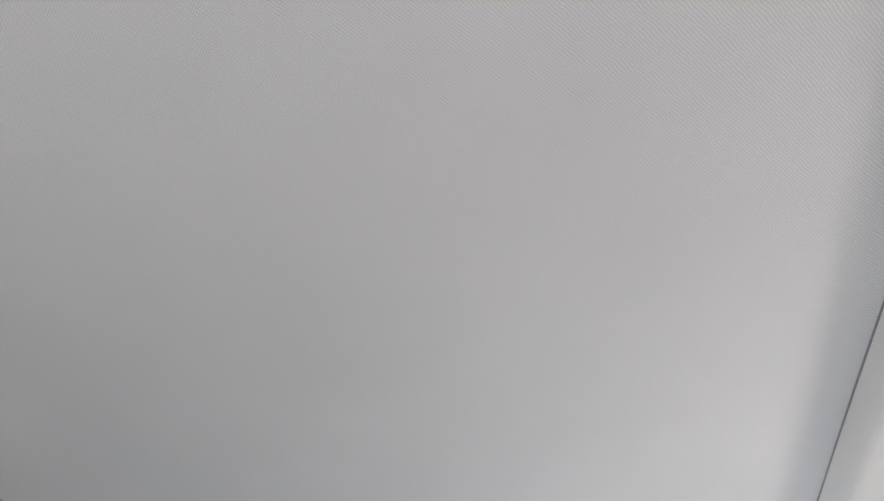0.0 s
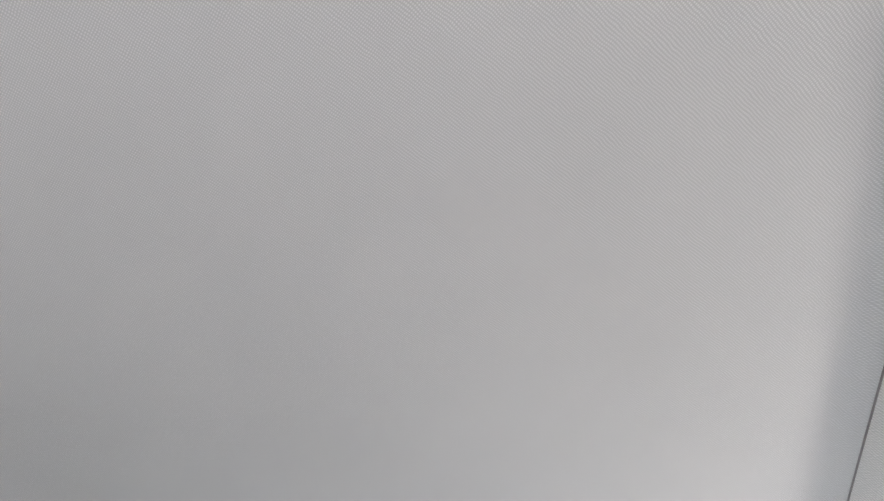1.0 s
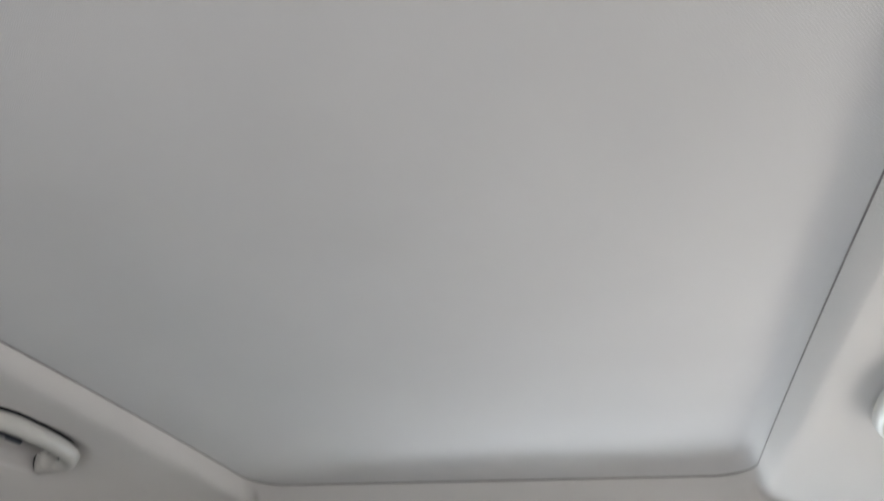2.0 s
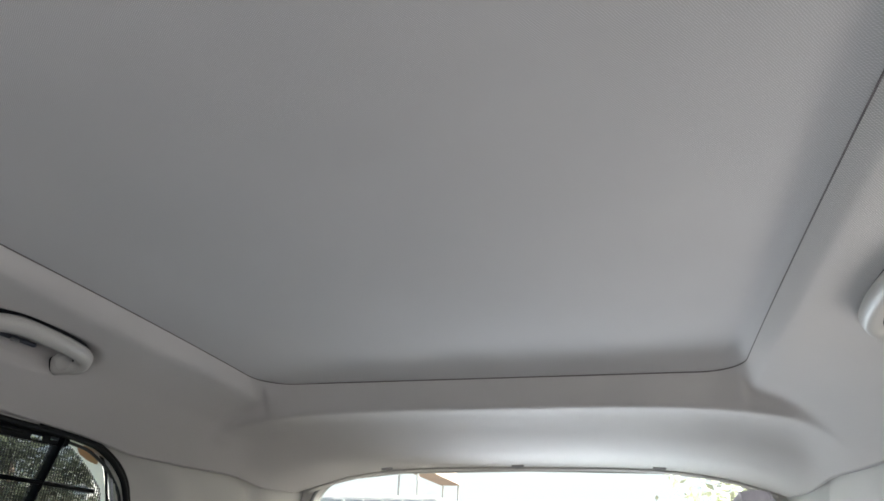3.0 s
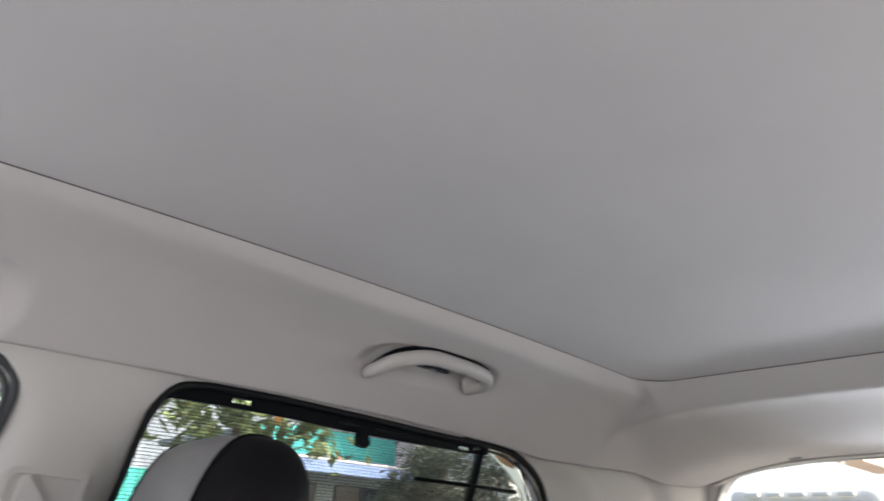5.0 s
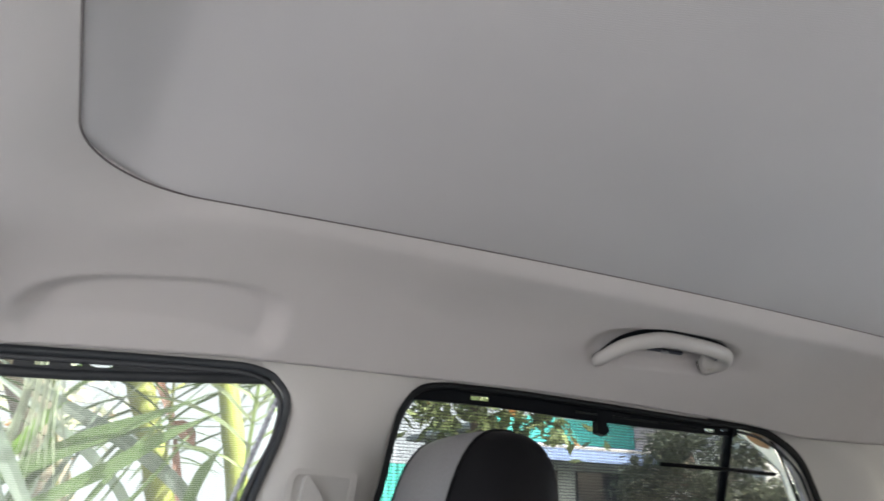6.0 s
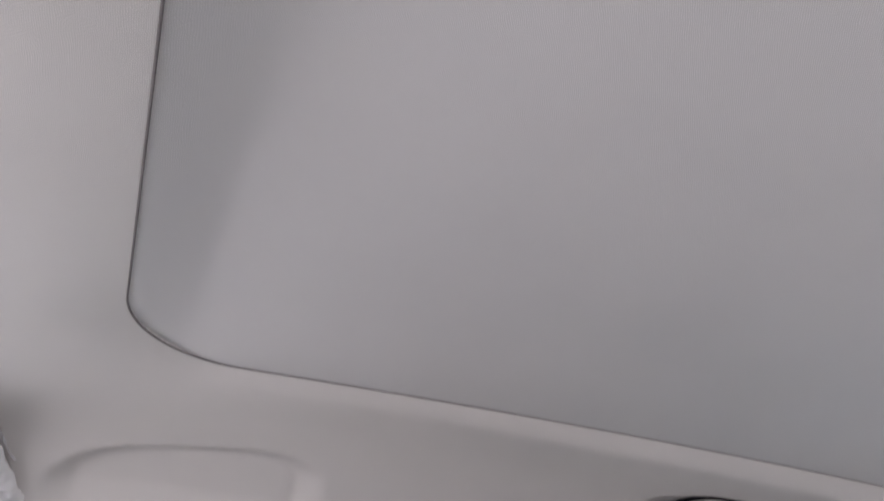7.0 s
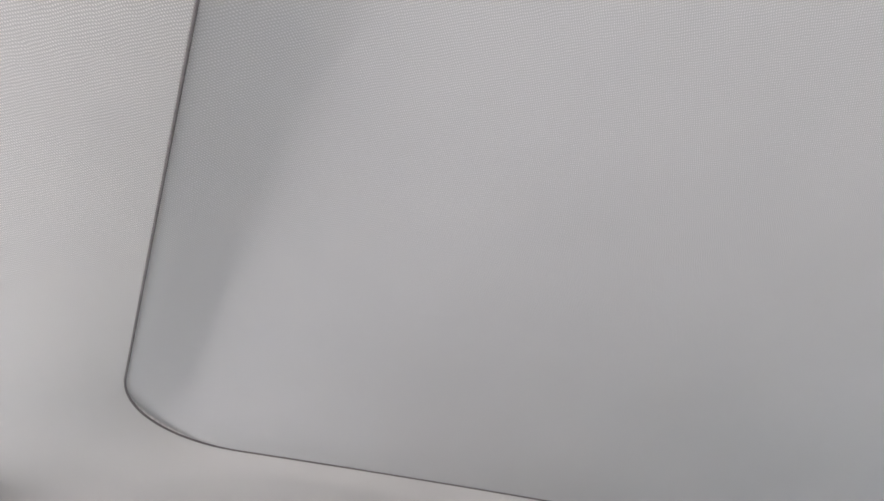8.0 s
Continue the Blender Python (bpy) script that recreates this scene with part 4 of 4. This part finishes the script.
def blade(verts, faces, base, way, droop, length, width, seg=5):
    """One long narrow leaf, bending down towards its tip, with a fold along the middle."""
    way = Vector(way).normalized()
    side = way.cross(Vector((0, 0, 1)))
    side = side.normalized() if side.length > 1e-3 else Vector((1, 0, 0))
    p, d = Vector(base), way.copy()
    first = len(verts)
    for i in range(seg + 1):
        t = i / seg
        w = width * (0.35 + 1.3 * t if t < 0.5 else 2.0 * (1 - t)) * 0.5 + 0.001
        n_ = side.cross(d).normalized()
        verts += [p - side * w, p + n_ * (-0.25 * w), p + side * w]
        p = p + d * (length / seg)
        d = (d + Vector((0, 0, -droop / seg))).normalized()
    for i in range(seg):
        a = first + i * 3
        faces += [(a, a + 1, a + 4, a + 3), (a + 1, a + 2, a + 5, a + 4)]


def frond(verts, faces, stem, base, azimuth, rise, length, rng, leaf=0.52, width=0.045, pairs=13):
    d = Vector((math.cos(azimuth) * math.cos(rise), math.sin(azimuth) * math.cos(rise), math.sin(rise)))
    pts, p = [], Vector(base)
    for i in range(15):
        pts.append(p.copy())
        p = p + d * (length / 14)
        d = (d + Vector((0, 0, -0.075))).normalized()
    sv, sf = sweep(pts, oval(0.008, 0.006, 6), scale=[1 - 0.8 * i / 14 for i in range(15)])
    off = len(stem[0])
    stem[0].extend(sv)
    stem[1].extend(tuple(off + k for k in f_) for f_ in sf)
    for i in range(pairs):
        t = 0.12 + 0.88 * i / pairs
        k = t * 14
        a, b = pts[int(min(k, 13))], pts[int(min(k, 13)) + 1]
        q = a.lerp(b, min(1, k - int(min(k, 13))))
        tang = (b - a).normalized()
        side = tang.cross(Vector((0, 0, 1))).normalized()
        for sgn in (-1, 1):
            way = side * sgn * 0.9 + tang * rng.uniform(0.5, 0.8) + Vector((0, 0, rng.uniform(0.0, 0.35)))
            blade(verts, faces, q, way, rng.uniform(0.5, 1.1), leaf * (0.6 + 0.6 * math.sin(math.pi * t)) * rng.uniform(0.85, 1.1), width * rng.uniform(0.8, 1.2))


def ribbon(verts, faces, pts, width):
    """A broad folded leaf along a bent path, widest past its foot and pointed at its tip."""
    path = smooth_path(pts, 6)
    n, first = len(path), len(verts)
    for i, p in enumerate(path):
        t = i / (n - 1)
        d = (path[min(i + 1, n - 1)] - path[max(i - 1, 0)]).normalized()
        side = d.cross(Vector((1, 0, 0.25))).normalized()
        w = width * 0.5 * (0.45 + 0.55 * smoothstep(0, 0.35, t)) * (1 - smoothstep(0.55, 1.0, t)) + 0.001
        verts += [p - side * w, p + Vector((-0.22 * w, 0, 0)), p + side * w]
    for i in range(n - 1):
        q = first + i * 3
        faces += [(q, q + 1, q + 4, q + 3), (q + 1, q + 2, q + 5, q + 4)]


def palm(x, y, height, lean, thick, seed, fronds, label, leaf_mat, low=0.9, young=(), dead=(), stem_mat=None, stalk_mat=None):
    rng = random.Random(seed)
    t = thing("palm", label, "palm tree", "palms beside the car", at=(x, y, GROUND_Z))
    n = 46
    path, scale = [], []
    for i in range(n):
        u = i / (n - 1)
        path.append(Vector((lean[0] * u * u, lean[1] * u * u, height * u)))
        scale.append((1 - 0.35 * u) * (1.0 + (0.10 if i % 6 == 0 else 0.0)))
    v, f = sweep(path, oval(thick, thick, 14), up=(1, 0, 0), scale=scale)
    mesh_object("trunk", v, f, stem_mat or PALM_STEM, t, "ringed stem")
    stem, verts, faces = ([], []), [], []
    for k in range(fronds):
        u = low + (1 - low) * (k + 0.5) / fronds
        i = int(u * (n - 1))
        az = 2.4 * k + rng.uniform(-0.3, 0.3)
        frond(verts, faces, stem, path[i], az, rng.uniform(0.5, 1.15), rng.uniform(1.2, 1.9), rng)
    mesh_object("leaf_stalks", stem[0], stem[1], stalk_mat or PALM_STEM, t)
    if young:
        ribbon(verts, faces, [Vector(p) - t.location for p in young], 0.085)
    for width, *pts in dead:                    # dry brown sheaths hanging on the stem
        dv, df = [], []
        ribbon(dv, df, [Vector(p) - t.location for p in pts], width)
        mesh_object("dead_sheath", dv, df, DRY, t, "dry reddish-brown leaf sheath", smooth=False)
    mesh_object("crown", verts, faces, leaf_mat, t, smooth=False)
    return t


palm(-2.25, 0.675, 2.3, (0.02, -0.38), 0.047, 3, 4, "palm with a ringed yellow-green stem and long fronds", PALM_SOFT, 0.5, ((-2.2, 0.35, 2.0), (-1.75, 0.62, 1.86), (-1.35, 0.82, 1.55), (-1.2, 0.87, 1.42), (-1.15, 0.885, 1.375)), stalk_mat=PALM_SOFT)
palm(-2.95, 0.575, 2.6, (0.05, -0.75), 0.066, 8, 4, "palm with a thick pale green stem and drooping fronds", PALM_LEAF, 0.45,
     dead=((0.034, (-2.80, 0.26, 1.72), (-2.80, 0.297, 1.613), (-2.80, 0.337, 1.537), (-2.79, 0.36, 1.47), (-2.79, 0.38, 1.40)),
           (0.062, (-2.78, 0.36, 1.455), (-2.77, 0.40, 1.445), (-2.76, 0.435, 1.41), (-2.76, 0.46, 1.37)),
           (0.03, (-2.79, 0.385, 1.40), (-2.79, 0.40, 1.32), (-2.78, 0.42, 1.22), (-2.78, 0.43, 1.10))))


def broad_shrub():
    t = thing("shrub", "tall shrub with long broad grey-green leaves", "shrub", at=(-1.75, -0.15, GROUND_Z))
    o = Vector(t.location)
    v, f = sweep([Vector((0, 0, 0)), Vector((0.02, 0.02, 0.45)), Vector((0, 0, 0.95))], oval(0.05, 0.05, 12), up=(1, 0, 0), scale=[1.2, 1.0, 0.9])
    mesh_object("stem", v, f, BARK, t)
    foot = Vector((-1.75, -0.15, 0.72))
    rng = random.Random(5)
    grey, green, pale, bright = ([], []), ([], []), ([], []), ([], [])

    def leaf(kind, width, *pts):
        pts = [Vector(p) for p in pts]
        low = pts[0] + (pts[0] - pts[1]) * ((pts[0].z - 0.95) / (pts[1].z - pts[0].z))
        ribbon(*kind, [low] + pts, width)

    # broad grey leaves that lean forward
    leaf(grey, 0.056, (-1.60, -0.120, 1.196), (-1.60, -0.167, 1.295), (-1.60, -0.25, 1.45), (-1.60, -0.34, 1.60))
    leaf(grey, 0.036, (-1.62, -0.071, 1.199), (-1.62, -0.133, 1.300), (-1.62, -0.215, 1.434), (-1.62, -0.31, 1.59))
    leaf(grey, 0.044, (-2.10, 0.46, 1.06), (-2.05, 0.345, 1.19), (-2.00, 0.215, 1.282), (-2.00, 0.103, 1.346), (-2.00, -0.005, 1.401), (-2.00, -0.138, 1.480), (-2.00, -0.30, 1.58))
    leaf(grey, 0.030, (-2.10, 0.26, 1.06), (-2.08, 0.175, 1.185), (-2.05, 0.079, 1.278), (-2.05, 0.032, 1.310), (-2.05, -0.079, 1.397), (-2.05, -0.199, 1.477), (-2.05, -0.33, 1.57))
    # long green blades that lean back, crossing them
    leaf(green, 0.042, (-1.75, -0.072, 1.208), (-1.75, 0.058, 1.286), (-1.75, 0.184, 1.347), (-1.75, 0.372, 1.440))
    leaf(green, 0.034, (-1.75, 0.040, 1.171), (-1.75, 0.135, 1.229), (-1.75, 0.267, 1.321), (-1.75, 0.400, 1.393))
    leaf(green, 0.018, (-1.80, -0.12, 1.06), (-1.80, -0.02, 1.22), (-1.80, 0.071, 1.282), (-1.80, 0.124, 1.306), (-1.80, 0.246, 1.338), (-1.80, 0.400, 1.350))
    leaf(green, 0.028, (-1.75, 0.30, 1.05), (-1.75, 0.343, 1.197), (-1.75, 0.372, 1.256), (-1.75, 0.405, 1.303))
    # fresh leaves
    leaf(bright, 0.012, (-1.58, -0.120, 1.183), (-1.58, -0.184, 1.317), (-1.58, -0.27, 1.45))
    leaf(bright, 0.034, (-1.90, -0.060, 1.19), (-1.90, -0.032, 1.257), (-1.90, -0.005, 1.340))
    leaf(bright, 0.030, (-1.90, -0.075, 1.30), (-1.90, -0.039, 1.359), (-1.90, 0.004, 1.398))
    # a thin fan of drooping strips
    for k in range(11):
        u = k / 10
        top = Vector((-1.66 - 0.01 * (k % 3), -0.085 + 0.075 * u, 1.46))
        end = Vector((-1.66, -0.12 + 0.145 * u + rng.uniform(-0.01, 0.01), rng.uniform(1.15, 1.24)))
        ribbon(*pale, [top, top.lerp(end, 0.5) + Vector((0, 0.012 * (1 - 2 * u), 0)), end], rng.uniform(0.003, 0.0055))
    ribbon(*pale, [foot, Vector((-1.68, -0.10, 1.25)), Vector((-1.665, -0.05, 1.48)), Vector((-1.70, 0.02, 1.56))], 0.010)
    for k in range(14):
        top = Vector((-2.0 + rng.uniform(-0.1, 0.1), rng.uniform(-0.05, 0.42), rng.uniform(1.40, 1.55)))
        mid = foot.lerp(top, 0.6) + Vector((0, rng.uniform(-0.08, 0.08), 0.03))
        ribbon(*(green if k % 2 else grey), [foot, mid, top], rng.uniform(0.005, 0.011))
    for name, kind, mat_, label in (("thin_leaves", pale, PALM_THIN, "thin pale leaf strips"), ("grey_leaves", grey, PALM_GREY, "broad grey-green leaves"),
                                    ("green_leaves", green, PALM_LEAF, "long green leaves"), ("fresh_leaves", bright, PALM_FRESH, "bright fresh green leaves")):
        mesh_object(name, [p - o for p in kind[0]], kind[1], mat_, t, label, smooth=False)
    return t


broad_shrub()
palm(-3.4, 0.20, 3.0, (-0.1, -1.15), 0.11, 21, 7, "palm with a leaning pale brown stem behind the others", PALM_LEAF, 0.36, stem_mat=BARK_PALE)


def tree(x, y, height, crown_r, crown_z, seed, leaves, leaf_size, leaf_mat, label, flowers=0, squash=0.7, extra=()):
    rng = random.Random(seed)
    t = thing("tree", label, "tree", "trees around the yard", at=(x, y, GROUND_Z))
    top = crown_z - GROUND_Z
    v, f = sweep([Vector((0, 0, 0)), Vector((0.05, 0.02, top * 0.4)), Vector((-0.03, 0.05, top * 0.75)), Vector((0, 0, top + crown_r * 0.3))], oval(0.08, 0.08, 10), up=(1, 0, 0), scale=[1.2, 0.9, 0.7, 0.3])
    mesh_object("trunk", v, f, BARK, t)
    clumps, lv, lf = [], [], []
    for k in range(34 + len(extra)):
        az, r = rng.uniform(0, 6.283), crown_r * rng.uniform(0.35, 1.0)
        el = rng.uniform(-0.8, 1.2)
        c = Vector((math.cos(az) * math.cos(el) * r, math.sin(az) * math.cos(el) * r, top + math.sin(el) * r * squash))
        if k >= 34:                             # boughs that hang out further
            c = Vector(extra[k - 34][:3])
            clumps += [(c, extra[k - 34][3])] * 3
        clumps.append((c, crown_r * rng.uniform(0.16, 0.32)))
        sv, sf = sweep([Vector((0, 0, min(c.z, top * rng.uniform(0.8, 1.05)))), Vector((c.x * 0.5, c.y * 0.5, c.z * 0.6 + top * 0.40)), c], oval(0.007, 0.007, 6), up=(1, 0.2, 0), scale=[1.3, 0.8, 0.3])
        off = len(lv)
        lv += sv
        lf += [tuple(off + q for q in f_) for f_ in sf]
    mesh_object("limbs", lv, lf, BARK, t)

    def scatter(name, count, size, mat_):
        verts, faces = [], []
        for _ in range(count):
            c, r = rng.choice(clumps)
            p = c + Vector((rng.gauss(0, 1), rng.gauss(0, 1), rng.gauss(0, 0.8))) * r * 0.5
            a = Vector((rng.uniform(-1, 1), rng.uniform(-1, 1), rng.uniform(-0.9, 0.3))).normalized()
            b = a.cross(Vector((rng.uniform(-1, 1), rng.uniform(-1, 1), 1))).normalized()
            s_ = size * rng.uniform(0.6, 1.3)
            o_ = len(verts)
            verts += [p, p + a * s_ * 0.5 + b * s_ * 0.26, p + a * s_, p + a * s_ * 0.5 - b * s_ * 0.26]
            faces += [(o_, o_ + 1, o_ + 2, o_ + 3)]
        ob = mesh_object(name, verts, faces, mat_, t, smooth=False)
        ob["kind"] = "stuff"

    scatter("crown", leaves, leaf_size, leaf_mat)
    if flowers:
        scatter("flowers", flowers, leaf_size * 0.9, FLOWER)
    return t


tree(-5.2, 3.05, 4.0, 1.2, 2.40, 31, 1150, 0.15, LEAF, "leafy green tree with a few orange flowers", 26, 0.62,
     ((0.1, 0.82, 2.10, 0.24), (0.2, 0.62, 2.28, 0.26), (0.1, -0.62, 2.25, 0.32), (0.1, -0.35, 2.08, 0.30), (0.2, 0.0, 2.18, 0.28), (0, 0.32, 2.15, 0.28)))
tree(-5.7, 6.05, 3.6, 0.9, 1.62, 37, 6000, 0.09, LEAF_DARK, "dense dark tree with dusty leaves", 0, 0.55)
tree(-5.4, 7.3, 3.6, 0.8, 1.22, 41, 5000, 0.09, LEAF_DARK, "dense dark tree with dusty leaves", 0, 0.5)
# far trees: the glare is in their leaf colour
tree(2.4, 11.5, 5.0, 2.2, 2.6, 43, 1900, 0.16, LEAF_GLARE, "green tree behind the car, its leaves paled to imitate glare")
tree(5.2, 13.0, 5.0, 2.4, 3.0, 47, 2200, 0.16, LEAF_GLARE, "green tree behind the car, its leaves paled to imitate glare")
tree(-8.2, -1.3, 4.5, 1.7, 2.3, 53, 1600, 0.16, LEAF_GLARE, "leafy tree with orange flowers beyond the palms, its leaves paled to imitate glare", 60)


def shed():
    t = thing("building", "low building with teal sheet wall and blue awning", "building", at=(-9.0, 6.0, GROUND_Z))
    o = Vector(t.location)
    part("wall", box(Vector((-12.0, 5.5, GROUND_Z)) - o, Vector((-9.1, 8.15, 2.2)) - o, 0.02), GREYWALL, t, "grey rendered wall")
    part("side_wall", box(Vector((-12.0, 8.17, GROUND_Z)) - o, Vector((-9.0, 8.9, 3.6)) - o, 0.02), PINK, t, "pale pink rendered side wall")
    # ribbed teal sheets, a tall one over the awning and a low one beside it
    for name, y0, y1, z0, z1 in (("sheet", 5.5, 8.15, 2.2, 2.68), ("low_sheet", 2.7, 5.48, GROUND_Z, 1.86)):
        n = int((y1 - y0) * 60)
        verts = []
        for z in (z0, z1):
            for i in range(n):
                verts.append(Vector((-9.0 + 0.004 * (1 if (i // 3) % 2 else -1), y0 + (y1 - y0) * i / (n - 1), z)) - o)
        mesh_object(name, verts, grid_faces(2, n), TEAL, t, "ribbed teal metal sheet", smooth=False)
    bm = box(Vector((-0.25, -1.45, -0.02)), Vector((0.25, 1.45, 0.02)), 0.005)
    bmesh.ops.transform(bm, matrix=Matrix.Translation(Vector((-8.75, 6.8, 2.22)) - o) @ pose(0, 0, 0, 0, 12, 0), verts=bm.verts)
    part("awning", bm, BLUE, t, "pale blue awning sheet")
    part("fascia", box(Vector((-8.53, 5.3, 2.00)) - o, Vector((-8.49, 8.25, 2.17)) - o, 0.005), BLUE, t, "pale blue fascia board")
    part("drip_edge", box(Vector((-8.53, 5.3, 2.173)) - o, Vector((-8.48, 8.25, 2.215)) - o, 0.005), WHITE, t, "white drip edge")
    part("roof", box(Vector((-12.1, 5.4, 2.50)) - o, Vector((-9.05, 8.16, 2.60)) - o, 0.02), GREYWALL, t)
    for k in range(2):
        y0 = 5.75 + 1.25 * k
        w = part("window", box(Vector((-9.12, y0, 0.9)) - o, Vector((-9.06, y0 + 0.9, 1.9)) - o, 0.01), DARKGLASS, t, "dark window")
    return t


shed()


def white_house():
    t = thing("house", "white-washed house with plain walls and flat roof", "house", at=(-8.5, 12.0, GROUND_Z))
    o = Vector(t.location)
    part("wall", box(Vector((-12.0, 8.95, GROUND_Z)) - o, Vector((-7.2, 14.0, 5.2)) - o, 0.03), WHITE, t)
    part("roof", box(Vector((-12.2, 8.9, 5.2)) - o, Vector((-7.0, 14.2, 5.4)) - o, 0.02), GREYWALL, t)
    for k in range(2):
        part("window", box(Vector((-7.22, 10.3 + 2 * k, 1.0)) - o, Vector((-7.16, 11.3 + 2 * k, 2.3)) - o, 0.01), DARKGLASS, t, "dark window")
    return t


white_house()


def tiled_shelter():
    t = thing("shelter", "open shelter with an orange tiled roof, paled to imitate glare on slim posts", "shelter", at=(-4.15, 17.2, GROUND_Z))
    o = Vector(t.location)
    for x0 in (-4.68, -4.26):
        for y0 in (15.3, 19.1):
            part("post", box(Vector((x0 - 0.02, y0 - 0.02, GROUND_Z)) - o, Vector((x0 + 0.02, y0 + 0.02, 2.985)) - o, 0.005), WHITE, t)
    bm = bmesh.new()
    vs = [bm.verts.new(Vector(p) - o) for p in ((-4.75, 15.2, 2.98), (-4.20, 15.2, 2.98), (-4.20, 17.2, 3.9), (-4.75, 17.2, 3.9), (-4.75, 19.2, 2.98), (-4.20, 19.2, 2.98))]
    for q in ((0, 1, 2, 3), (3, 2, 5, 4), (0, 3, 4), (1, 5, 2), (0, 4, 5, 1)):
        bm.faces.new([vs[i] for i in q])
    part("roof", bm, TILE_GLARE, t, "orange tiled roof, paled to imitate glare")
    return t


tiled_shelter()


def van():
    t = thing("van", "pale grey parked van behind the car", "van", at=(-2.6, 8.6, GROUND_Z))
    o = Vector(t.location)
    g = GROUND_Z
    part("body", box(Vector((-3.45, 7.9, g + 0.35)) - o, Vector((-1.75, 12.0, 1.25)) - o, 0.12, 4), VANGREY, t, smooth=True)
    part("cabin", box(Vector((-3.38, 8.1, 1.1)) - o, Vector((-1.82, 11.6, 1.80)) - o, 0.14, 4), VANGREY, t, smooth=True)
    part("windscreen", box(Vector((-3.2, 8.085, 1.27)) - o, Vector((-2.0, 8.11, 1.66)) - o, 0.01), VANGLASS_GLARE, t, "windscreen coloured pale to imitate reflected haze")
    for k in range(5):
        x0 = -3.15 + 0.235 * k
        part("white_bar", box(Vector((x0, 8.05, 1.70)) - o, Vector((x0 + 0.16, 8.10, 1.745)) - o, 0.012), WHITE, t, "white strip above the windscreen")
    for x0 in (-3.45, -1.93):
        for y0 in (8.7, 11.2):
            v, f = sweep([Vector((x0, y0, g + 0.32)) - o, Vector((x0 + 0.18, y0, g + 0.32)) - o], oval(0.32, 0.32, 24), up=(0, 0, 1))
            w = mesh_object("wheel", v, f, RUBBER, t, "black tyre", smooth=False)
    return t


van()
